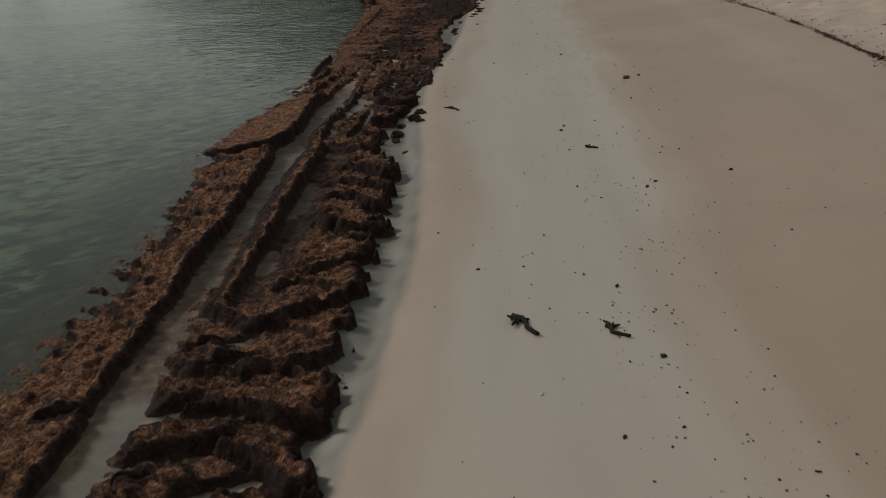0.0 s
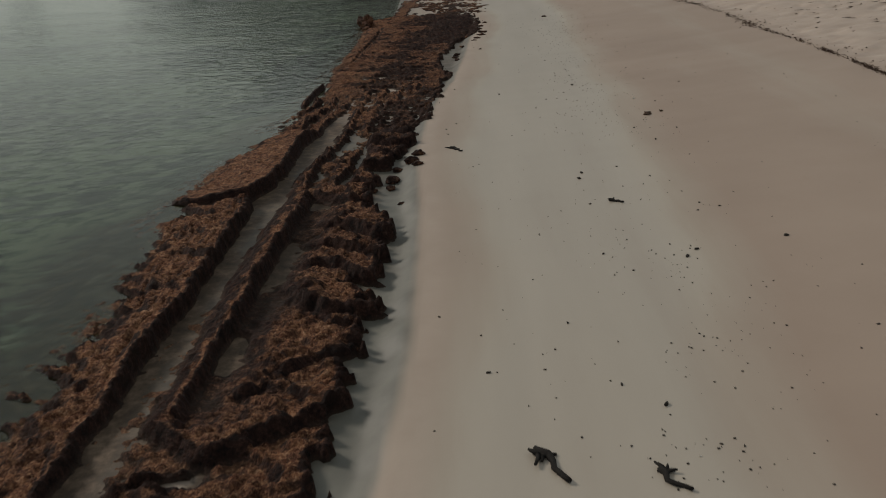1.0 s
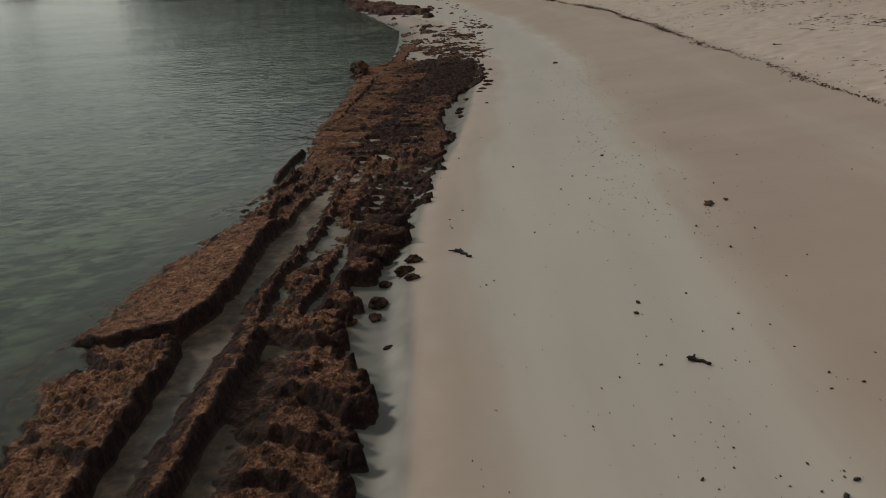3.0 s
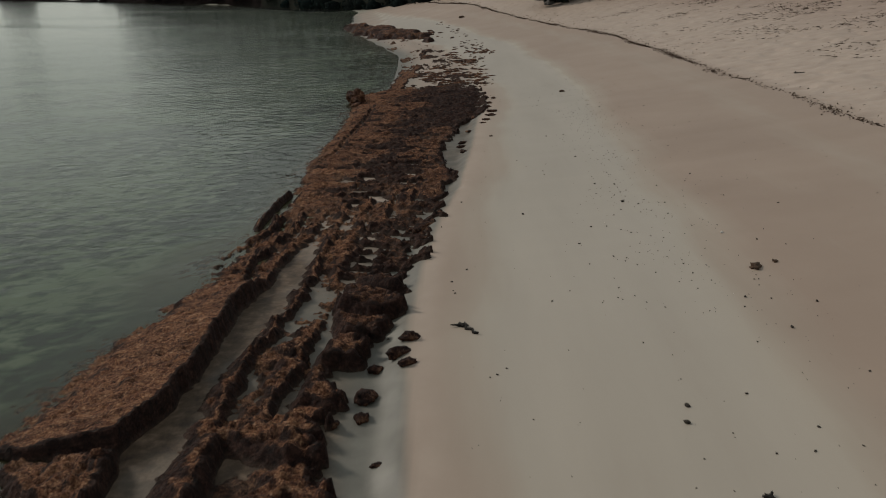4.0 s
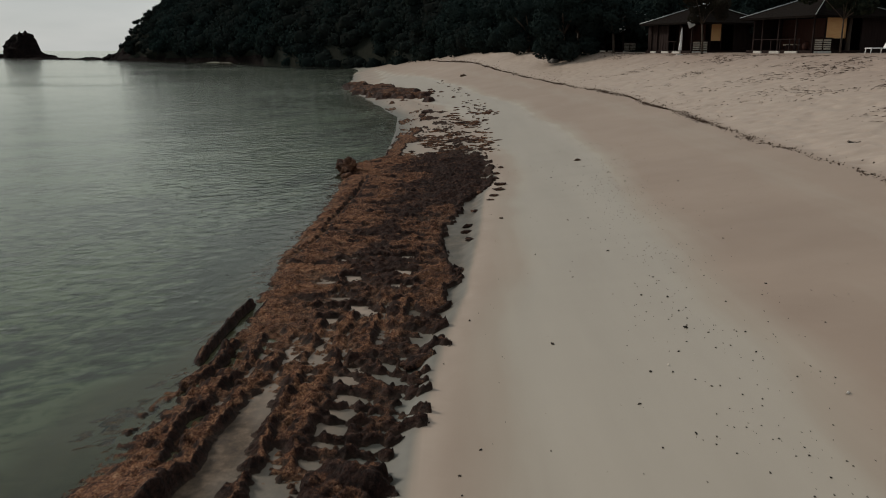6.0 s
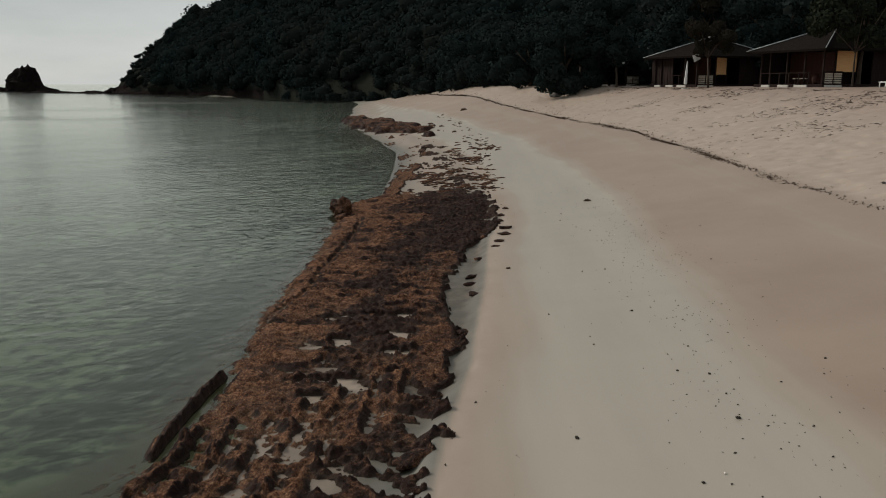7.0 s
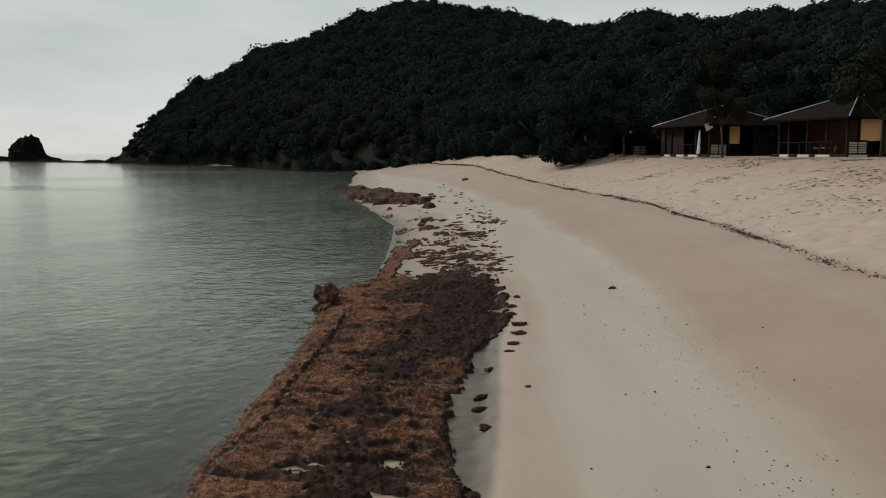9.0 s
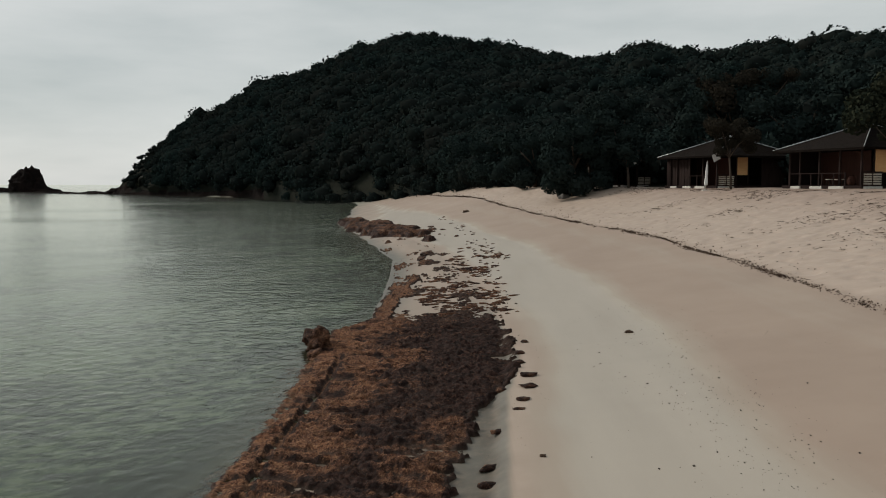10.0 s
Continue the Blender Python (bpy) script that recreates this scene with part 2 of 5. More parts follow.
def water_material():
    m = Mat("shallow_sea_water")
    m.nt.nodes.remove(m.bsdf)
    v = m.coords()
    swell = m.noise(m.coords((0.85, 1.0, 1.0), (0, 0, -0.12)), 0.8, 2, 0.5, 0.2)
    ripple = m.noise(m.coords((1.0, 0.9, 1.0), (0, 0, -0.10)), 2.5, 3, 0.55, 0.5)
    dash = m.value(m.noise(m.coords((0.75, 1.7, 1.0), (0, 0, -0.08)), 1.5, 2, 0.5), 0.64, 0.77, 0.0, 1.0)
    sep = m.add("SeparateXYZ")
    m.link(v, sep.inputs[0])
    # the breeze ruffles the water along the beach; the sea farther out lies calmer
    offshore = m.math("ADD", sep.outputs[0], m.value(sep.outputs[1], 50.0, 250.0, 0.0, 44.0))
    breeze = m.math("MULTIPLY", m.value(offshore, -34.0, -9.0, 0.13, 1.0), m.math("MINIMUM", m.value(sep.outputs[1], 18.0, 48.0, 0.42, 1.0), m.value(sep.outputs[1], 45.0, 110.0, 1.0, 1.25)))
    breeze = m.math("MULTIPLY", breeze, m.value(m.noise(m.coords((0.6, 1.0, 1.0)), 0.06, 3, 0.5), 0.35, 0.65, 0.6, 1.0))
    cats_paw = m.value(m.noise(m.coords((0.35, 1.0, 1.0)), 0.030, 3, 0.55), 0.50, 0.60, 0.0, 1.1)
    far_off = m.math("MULTIPLY", m.value(sep.outputs[1], 90.0, 130.0, 0.0, 1.0), m.value(sep.outputs[0], -120.0, -60.0, 0.0, 1.0))
    breeze = m.math("MAXIMUM", breeze, m.math("MULTIPLY", cats_paw, far_off))
    h = m.math("ADD", m.math("MULTIPLY", m.math("ADD", m.math("MULTIPLY", swell, m.value(sep.outputs[1], 40.0, 110.0, 0.35, 0.85)), m.math("MULTIPLY", ripple, 0.60)), breeze), m.math("MULTIPLY", dash, 0.03))
    bump = m.add("Bump", Strength=1.0, Distance=0.105)
    m.link(h, bump.inputs["Height"])
    fres = m.add("Fresnel", IOR=1.33)
    calm = m.add("BsdfGlossy", Roughness=0.09)
    choppy = m.add("BsdfGlossy", Roughness=0.20)
    for g in (calm, choppy):
        g.inputs[0].default_value = (0.96, 0.97, 0.90, 1)
        m.link(bump.outputs[0], g.inputs["Normal"])
    gloss = m.add("MixShader")
    gloss.inputs[0].default_value = 0.12
    m.link(calm.outputs[0], gloss.inputs[1])
    m.link(choppy.outputs[0], gloss.inputs[2])
    clear = m.add("BsdfTransparent")
    clear.inputs[0].default_value = (0.80, 0.885, 0.725, 1)
    m.link(bump.outputs[0], fres.inputs["Normal"])
    mix = m.add("MixShader")
    m.link(fres.outputs[0], mix.inputs[0])
    m.link(clear.outputs[0], mix.inputs[1])
    m.link(gloss.outputs[0], mix.inputs[2])
    m.link(mix.outputs[0], m.out.inputs["Surface"])
    return m.mat


def plain_material(name, c1, c2, scale=3.0, rough=0.8, bump=0.3, metallic=0.0, stretch=(1, 1, 1), spread=(0.3, 0.7), dist=0.02, spec=0.2):
    m = Mat(name)
    v = m.coords(stretch)
    n = m.noise(v, scale, 6, 0.62)
    fine = m.noise(v, scale * 9, 4, 0.6)
    rnd = m.add("ObjectInfo").outputs["Random"]
    col = m.ramp(n, [(spread[0], c1), (spread[1], c2)])
    col = m.mix(m.value(fine, 0.35, 0.75, 0.0, 0.35), col, tuple(0.5 * a for a in c1))
    col = m.mix(m.value(rnd, 0, 1, 0.0, 0.25), col, tuple(0.6 * a for a in c1))
    m.base(col, rough, metallic)
    m.bsdf.inputs["Specular IOR Level"].default_value = spec
    m.bump(m.math("ADD", n, m.math("MULTIPLY", fine, 0.4)), bump, dist)
    return m.mat


def leaf_material(name, c1, c2, rough=0.65):
    m = Mat(name)
    rnd = m.add("NewGeometry").outputs["Random Per Island"]
    big = m.noise(m.coords(), 0.05, 3, 0.5)
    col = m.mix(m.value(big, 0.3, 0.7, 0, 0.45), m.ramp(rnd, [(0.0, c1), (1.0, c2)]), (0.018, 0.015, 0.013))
    m.base(col, rough)
    m.bsdf.inputs["Specular IOR Level"].default_value = 0.0
    return m.mat


SAND = sand_material()
REEF = reef_material()
WATER = water_material()
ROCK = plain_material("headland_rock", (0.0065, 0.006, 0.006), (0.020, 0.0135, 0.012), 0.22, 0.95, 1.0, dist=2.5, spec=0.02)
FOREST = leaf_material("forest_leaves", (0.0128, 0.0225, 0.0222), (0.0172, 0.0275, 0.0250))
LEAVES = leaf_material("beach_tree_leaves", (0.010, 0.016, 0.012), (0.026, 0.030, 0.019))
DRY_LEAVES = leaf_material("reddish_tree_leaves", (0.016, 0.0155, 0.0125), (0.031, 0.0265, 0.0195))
# darker copy of the forest leaves, the shade inside crowns in its colour
SHADED_LEAVES = leaf_material("shaded_inner_leaves", (0.0064, 0.0112, 0.0110), (0.0082, 0.0135, 0.0125))
LITTER = plain_material("forest_floor", (0.010, 0.013, 0.011), (0.018, 0.019, 0.014), 0.08, 0.95, 0.6, dist=0.6, spec=0.02)
BARK = plain_material("bark", (0.035, 0.026, 0.02), (0.085, 0.065, 0.05), 4.0, 0.9, 0.8, stretch=(1, 1, 0.2))
DARK_WOOD = plain_material("dark_stained_boards", (0.016, 0.0105, 0.0098), (0.032, 0.020, 0.0175), 2.0, 0.8, 0.4, stretch=(6, 6, 0.5), spec=0.06)
RED_WOOD = plain_material("red_brown_boards", (0.050, 0.018, 0.012), (0.085, 0.032, 0.020), 2.0, 0.7, 0.4, stretch=(6, 6, 0.5))
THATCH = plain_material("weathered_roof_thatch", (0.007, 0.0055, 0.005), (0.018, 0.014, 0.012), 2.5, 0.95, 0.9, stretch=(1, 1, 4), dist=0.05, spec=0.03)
RIDGE_METAL = plain_material("galvanised_capping", (0.30, 0.32, 0.33), (0.50, 0.52, 0.53), 3.0, 0.5, 0.1, 0.4)
PALE_SLAT = plain_material("pale_weathered_slats", (0.38, 0.33, 0.27), (0.56, 0.51, 0.43), 5.0, 0.8, 0.2)
CONCRETE = plain_material("pale_concrete", (0.42, 0.40, 0.37), (0.62, 0.60, 0.56), 3.0, 0.9, 0.3)
BLIND = plain_material("orange_woven_blind", (0.74, 0.40, 0.17), (0.85, 0.53, 0.26), 1.5, 0.8, 0.3, stretch=(1, 1, 10))
CANVAS = plain_material("white_canvas", (0.58, 0.58, 0.57), (0.74, 0.74, 0.72), 3.0, 0.85, 0.3)
PLASTIC = plain_material("white_plastic", (0.66, 0.66, 0.65), (0.78, 0.78, 0.77), 2.0, 0.45, 0.05)
GREY_ROCK = plain_material("grey_rock", (0.10, 0.095, 0.09), (0.20, 0.19, 0.18), 3.0, 0.9, 0.6)
WRACK = plain_material("dried_seaweed", (0.034, 0.021, 0.014), (0.105, 0.064, 0.042), 6.0, 0.95, 0.6)
DRIFT = plain_material("blackened_driftwood", (0.008, 0.007, 0.006), (0.024, 0.02, 0.017), 12.0, 0.9, 0.7)
SHELL = plain_material("bleached_coral", (0.55, 0.5, 0.45), (0.75, 0.7, 0.64), 12.0, 0.8, 0.3)
PEBBLE = plain_material("dark_rubble", (0.014, 0.012, 0.010), (0.055, 0.046, 0.038), 12.0, 0.9, 0.4)

# ---- plan of the beach: cross-shore positions (x) by distance along it (y) ----
WATERLINE = curve_of([(-60, -5.4), (0, -4.7), (10, -4.65), (12.8, -4.6), (14.6, -4.8), (17.2, -5.0), (20.2, -4.7), (22.6, -4.3), (25, -4.25), (26.5, -3.95), (28, -3.85), (30, -3.92), (32.8, -4.12), (38, -4.02), (42, -4.1), (46, -4.4),
                      (49, -4.2), (51, -3.5), (57, -3.5), (65, -3.8), (75, -4.4), (90, -7.7), (125, -15), (154, -17.6), (232, -27), (254, -30), (322, -62), (378, -106), (412, -130), (440, -90), (520, 250), (5000, 900)])
SAND_EDGE = curve_of([(-60, -1.6), (0, -1.1), (6.3, -0.72), (7.5, -0.52), (8.6, -0.42), (10.6, -0.30), (13, -0.28), (15.4, -0.35), (17.6, -0.48), (20, -0.58), (22.7, -0.5), (25.7, -0.26), (29, 0.2), (33, 0.5),
                      (39.5, 0.9), (44, 1.5), (60, 0.6), (80, -2.0), (100, -6), (125, -11), (154, -13.5), (232, -23), (254, -26), (322, -58), (378, -102), (412, -126), (440, -86), (520, 254), (5000, 904)])
DAMP_EDGE = curve_of([(-60, 2.0), (5.5, 3.0), (10, 3.5), (15, 3.9), (25, 4.55), (37, 5.3), (46, 5.9), (55, 6.0), (74, 4.8), (100, 1.0), (150, -9), (232, -22), (412, -115), (440, -70), (520, 270), (5000, 920)])
WRACK_LINE = curve_of([(-60, 7.5), (0, 9.0), (20, 9.9), (24, 10.15), (31, 10.6), (44, 11.2), (56, 11.35), (67, 11.1), (75, 10.4), (92, 7.9), (109, 5.2), (160, -2.5), (245, -14), (412, -105), (440, -60), (520, 280), (5000, 930)])
RISE = curve_of([(0, 0.30), (1.3, 0.40), (3, 0.60), (5, 0.88), (10.5, 1.72), (17, 3.0), (23.5, 4.42), (27, 4.6), (60, 4.8), (4000, 6)])
SHELVE = curve_of([(-4000, -9), (-200, -6), (-60, -3.0), (-25, -1.9), (-8, -0.95), (-3, -0.5), (-1, -0.2), (0, 0.0)])
ROCK_EDGE = curve_of([(0, -1.2), (5, -1.1), (8, -0.98), (12, -0.95), (15, -0.93), (16, -1.1), (17, -1.35), (18.7, -1.38), (20, -1.0), (22, -0.85), (24, -0.35), (27, -0.3), (30.5, 0.05), (33, -0.2),
                      (36, -0.15), (39.5, 0.4), (42, 1.2), (47, 1.5), (51, 1.0), (54, 0.6), (60, 1.6), (80, 0.5), (92, -3)])
LIP = curve_of([(0, -3.5), (9, -3.46), (12.75, -3.46), (16.6, -3.48), (17.0, -3.62), (17.9, -3.40), (19.2, -3.32), (21.2, -3.36), (24, -3.12), (27, -2.98)])
CHANNEL = curve_of([(0, -3.1), (7, -3.0), (11.7, -3.18), (13.4, -3.16), (15.6, -3.16), (18.3, -3.06), (20.3, -2.88), (22.3, -2.72), (24.8, -2.72), (27, -2.8)])
BANK = curve_of([(0, -2.6), (11, -2.62), (12.3, -2.56), (13.1, -2.64), (14.4, -2.60), (16, -2.48), (17.2, -2.56), (20, -2.5)])
STRIKE = curve_of([(0, -2.66), (17, -2.62), (20, -2.55), (23, -2.40), (27, -2.30), (60, -2.1)])
SHALLOWS = curve_of([(12.3, 0), (13.4, 1), (16.2, 1), (16.8, 0), (21.4, 0), (22.4, 1), (25.2, 1), (26.4, 0)])      # where sand, not weed, lies under the water's edge
WEED_BEDS = curve_of([(2, 0.3), (11.0, 0.4), (13, 0), (27, 0), (30, 1), (40, 1), (45, 0.2), (60, 0.2)])
KERB = curve_of([(24, -4.1), (29, -4.02), (31, -4.12), (32.8, -4.02), (34.3, -3.74), (36.4, -3.66), (43.2, -3.42), (47, -3.9)])


# hollows of the rock near the start: place and half length
POOLS = [(-2.42, 8.62, 0.30), (-2.22, 8.08, 0.32), (-2.60, 7.22, 0.26), (-3.64, 7.12, 0.24), (-1.95, 6.55, 0.22), (-1.80, 5.95, 0.30), (-2.62, 6.1, 0.20), (-1.25, 8.05, 0.10)]


def sand_pools(x, y):
    """1 where pale sand fills the hollows of the rock."""
    ragged = 0.10 * (fbm(x * 5, y * 9, 3, 86) - 0.5)
    near = smooth(0.60, 0.67, fbm(x * 1.25 + 0.3 * y, y * 3.8, 4, 85) + ragged) * smooth(5.8, 5.2, y) * smooth(-0.9, -1.5, x)
    uneven = 1.7 * (fbm(x * 2.6, y * 4.0, 4, 88) - 0.5)
    for px, py, a in POOLS:
        d = np.hypot((x - px) / a, (y - py - 0.3 * (x - px)) / (0.34 * a)) + uneven
        near = np.maximum(near, smooth(1.25, 0.75, d))
    far = smooth(0.61, 0.68, fbm(x * 1.7 + 2, y * 3.7 + 0.9 * x, 4, 91) + 1.5 * ragged) * smooth(26.5, 28.5, y) * smooth(37.5, 33, y) * smooth(-3.1, -2.6, x) * smooth(-0.6, -1.2, x)
    return np.maximum(near, far)


def ground_z(x, y):
    w, s = WATERLINE(y), SAND_EDGE(y) + 0.20 * (fbm(0.55 * y, 0 * y, 3, 107) - 0.5) * (1 - smooth(44, 56, y))
    d = (x - s) * (1 + 0.4 * smooth(85, 150, y))
    far_on = smooth(44, 56, y)
    across = np.clip((x - w) / np.maximum(s - w, 0.1), 0, 1)
    flat = -0.03 + 0.14 * across + 0.19 * smooth(-0.42, 0.02, x - s + 0.12 * (fbm(y * 2.2, x, 2, 109) - 0.5))
    ramp = 0.34 * across
    z = np.where(x < w, SHELVE(x - w), np.where(x < s, flat * (1 - far_on) + ramp * far_on, RISE(d)))
    return z + 0.05 * (fbm(x * 0.35, y * 0.18, 3, 5) - 0.5) * smooth(-0.2, 1.5, x - s)


def spaced(stops):
    """Coordinates from (start, step) pairs up to the last stop."""
    values = []
    for (a, step), (b, _) in zip(stops, stops[1:]):
        n = max(1, round((b - a) / step))
        values += list(a + (b - a) * np.arange(n) / n)
    return np.array(values + [stops[-1][0]])


def build_ground():
    xs = spaced([(-4700, 900), (-1100, 250), (-300, 60), (-60, 8), (-20, 1.5), (-6, 0.11), (-1.5, 0.075), (1.6, 0.17), (9.5, 0.14), (20, 0.17), (30, 1.2), (60, 15), (300, 250), (1100, 900), (4700, 1)])
    ys = spaced([(-300, 60), (-30, 2), (-14, 0.5), (4, 0.12), (34, 0.15), (62, 0.25), (92, 0.5), (130, 2), (280, 12), (600, 150), (4800, 1)])
    gx, gy = np.meshgrid(xs, ys)
    z = ground_z(gx, gy)
    k = WRACK_LINE(gy)
    trod = smooth(-0.1, 0.7, gx - k)
    # the lip of the bank above the wet trough stays drier
    lip = smooth(-0.02, 0.10, gx - SAND_EDGE(gy)) * smooth(0.55, 0.15, gx - SAND_EDGE(gy)) * (1 - smooth(40, 52, gy))
    # footprints and hummocks in the loose sand above the tide line
    prints = np.clip(fbm(gx * 1.9, gy * 1.5, 2, 31) - 0.57, 0, 0.14) * 0.42 + 0.035 * (fbm(gx * 0.8, gy * 0.55, 3, 37) - 0.5)
    z = z - trod * prints * (gx < 33)
    # scour hollows in the wet trough between rock and sand
    trough = smooth(-1.6, -0.5, gx - SAND_EDGE(gy)) * (1 - smooth(-0.25, 0.0, gx - SAND_EDGE(gy))) * (gy < 50)
    z = z + trough * 0.05 * (fbm(gx * 1.6, gy * 2.6, 3, 41) - 0.5)
    edge = 0.9 * (fbm(gy * 0.22, gx * 0.1, 3, 51) - 0.5)
    damp = smooth(0.9, -0.9, gx - DAMP_EDGE(gy) + edge) * (0.30 + 0.70 * smooth(0.1, 1.5, gx - SAND_EDGE(gy) + edge))
    damp = np.maximum(damp, 0.25 * smooth(-1.2, 0.0, -(np.abs(gx - DAMP_EDGE(gy) - 3.9) - 0.7) - 0.6))
    wet = (1 - 0.7 * smooth(21, 24, gy) * smooth(-0.9, -1.3, gx - SAND_EDGE(gy))) * smooth(0.05, -0.12, gx - SAND_EDGE(gy) + 0.10 * (fbm(gy * 0.9, gx, 2, 61) - 0.5)) * (1 - 0.8 * smooth(44, 58, gy)) + smooth(2.0, 0.0, gx - WATERLINE(gy)) * smooth(44, 58, gy)
    gutter = smooth(-0.05, 0.10, gx - LIP(gy)) * smooth(0.30, 0.05, gx - CHANNEL(gy)) * smooth(4.0, 5.0, gy)
    # real silt, thickened along the lip to paint the scarp's shadow
    silt_shade = smooth(-0.55, -1.1, gx - SAND_EDGE(gy)) * (1 - 0.62 * smooth(17.0, 19.5, gy)) * (1 - smooth(44, 52, gy)) * (1 - 0.85 * gutter) * (1 - sand_pools(gx, gy)) + (0.62 + 0.10 * smooth(16.5, 18.0, gy) + 0.45 * smooth(0.45, 0.12, gx - LIP(gy)) - 0.35 * smooth(8.0, 7.2, gy)) * gutter * smooth(26, 23, gy) * (0.15 + 1.7 * fbm(gx * 2.6, gy * 1.0, 4, 94))
    silt_shade = np.maximum(silt_shade, smooth(0.05, -0.35, gx - SAND_EDGE(gy)) * smooth(24.5, 29, gy) * (1 - smooth(46, 52, gy)) * (0.25 + fbm(gx * 1.8, gy * 1.2, 3, 97)) * (1 - sand_pools(gx, gy)) * (0.62 + 0.38 * smooth(-0.1, -0.7, gx - ROCK_EDGE(gy))))
    wet = wet * (1 - 0.75 * sand_pools(gx, gy))
    bed = smooth(-0.2, -1.5, gx - WATERLINE(gy) + 0.8 * SHALLOWS(gy) + 0.5 * (fbm(gx * 0.9, gy * 0.9, 3, 111) - 0.5))
    attrs = {"damp": damp.ravel(), "wet": np.clip(wet, 0, 1).ravel(), "trodden": np.maximum(trod, 0.55 * lip).ravel(), "bed": bed.ravel(), "silt_shade": np.clip(silt_shade, 0, 1).ravel(), "soiled": smooth(4.5, 13.0, gx - k).ravel(),
             "weedy": (smooth(-4.5, -0.9, gx - WATERLINE(gy)) * WEED_BEDS(gy)).ravel()}
    me = mesh_from("ground", np.stack([gx, gy, z], -1).reshape(-1, 3), grid_faces(len(xs), len(ys)), True, attrs)
    me.materials.append(SAND)
    return tagged(new("ground", me), "pale pinkish beach sand, damp and smooth below, trodden above", "sand", kind="structure")


def build_water():
    xs = spaced([(-4700, 900), (-1100, 300), (-200, 40), (6, 1)])
    ys = spaced([(-300, 60), (0, 10), (200, 40), (800, 400), (4800, 1)])
    gx, gy = np.meshgrid(xs, ys)
    me = mesh_from("water", np.stack([gx, gy, 0 * gx], -1).reshape(-1, 3), grid_faces(len(xs), len(ys)))
    me.materials.append(WATER)
    return tagged(new("water", me), "shallow grey-green sea water with fine ripples", "water", kind="structure")


build_ground()
build_water()

# ---- the rock shelf along the water ----


def shelf_fields(x, y):
    """Height of the rock over the sand floor (below nought it is buried), and the share of brown, cut back in troughs
    and hollows.
    """
    wob = fbm(x * 0.8, y * 0.8, 3, 19) - 0.5
    tuft, crust = fbm(x * 6.0, y * 8.0, 3, 61) - 0.5, fbm(x * 13, y * 15, 2, 67) - 0.5
    rough = 0.14 * tuft + 0.09 * crust
    w = WATERLINE(y) - 0.05 + 0.5 * (fbm(y * 1.3, x * 0.35, 3, 3) - 0.5)
    lip = LIP(y) + 0.14 * (fbm(y * 0.9, 0 * x, 3, 13) - 0.5) + 0.12 * (fbm(y * 3.1, x, 2, 87) - 0.5)
    ch = CHANNEL(y) + 0.22 * (fbm(y * 0.8, 0.3 + 0 * x, 3, 14) - 0.5) + 0.14 * tuft
    far = smooth(28.0, 31.5, y + 1.5 * wob + 2.2 * smooth(-1.4, -2.6, x))
    mid = smooth(21.6, 22.6, y + 1.0 * wob) * (1 - far)
    # beds that break off in scarps towards the beginning of the flight, on the landward half
    v = (y + 0.35 * x) / 1.12 + 2.1 * (fbm(x * 0.42, y * 0.33, 2, 63) - 0.5) + 0.28 * (fbm(x * 1.9, y * 1.6, 3, 65) - 0.5)
    k = np.floor(v)
    f = v - k
    rnd = 0.5 * vnoise(k * 5.71, 0.9 * x, 64) + 0.5 * vnoise(k * 3.3, 0.2 * x, 66)
    bed = (1 - f) ** 0.85 * smooth(0, 0.085, f)
    v2 = (y + 0.75 * x) / 0.40 + 0.8 * (fbm(x * 1.2, y * 1.1, 3, 69) - 0.5)
    fine = (1 - (v2 - np.floor(v2))) * smooth(0, 0.2, v2 - np.floor(v2)) * vnoise(np.floor(v2) * 4.1, 1.7 * x, 70)
    r = ROCK_EDGE(y) + (0.30 * smooth(0.0, 0.14, f) * (1 - f) * (0.4 + rnd) - 0.08) * (1 - 0.5 * far) + 0.55 * (fbm(y * 0.9, x * 0.6, 4, 11) - 0.5)
    shoreward = smooth(-2.6, -1.2, x)
    h = 0.07 + (0.06 + 0.20 * rnd) * bed * (0.65 + 0.35 * shoreward) + 0.11 * fine + 1.15 * rough + 0.05 * wob
    h = h + 0.06 * smooth(18.6, 19.4, y) * (1 - smooth(22.0, 22.8, y)) * smooth(-2.0, -1.6, x)
    h = h - 0.05 * smooth(0.55, 0.95, f) * smooth(11.0, 8.5, y)
    # the inner bank beside the gutter: an easy slope up from it, a scarp and a trough behind
    bx = BANK(y) + 0.16 * (fbm(y * 1.1, 0 * x, 3, 93) - 0.5)
    bank_on = smooth(8.8, 10.6, y + wob) * (1 - smooth(17.0, 17.35, y + 0.4 * (x + 2.8)))
    behind = smooth(bx - 0.02, bx + 0.08, x) * smooth(bx + 0.80, bx + 0.22, x)
    h = h * (1 - 0.72 * behind * bank_on) - 0.07 * behind * bank_on * smooth(0.52, 0.62, fbm(x * 2.0, y * 0.9, 3, 89))
    on_bank = smooth(bx + 0.09, bx - 0.02, x) * bank_on
    h = h * (1 - on_bank) + on_bank * (0.03 + 0.24 * smooth(-0.02, 0.62, x - ch) + 0.05 * (rnd - 0.5) + rough)
    # parallel strips that rise landward and break off, with sand between them
    u = (x - STRIKE(y)) / np.interp(y, [23.5, 25.5], [0.62, 0.47]) + 0.55 * (fbm(y * 0.33, x * 0.35, 3, 31) - 0.5) + 0.45 * (fbm(y * 2.0, x * 1.6, 4, 33) - 0.5)
    fu = u - np.floor(u)
    keep = vnoise(np.floor(u) * 7.31, y * 0.42, 35)
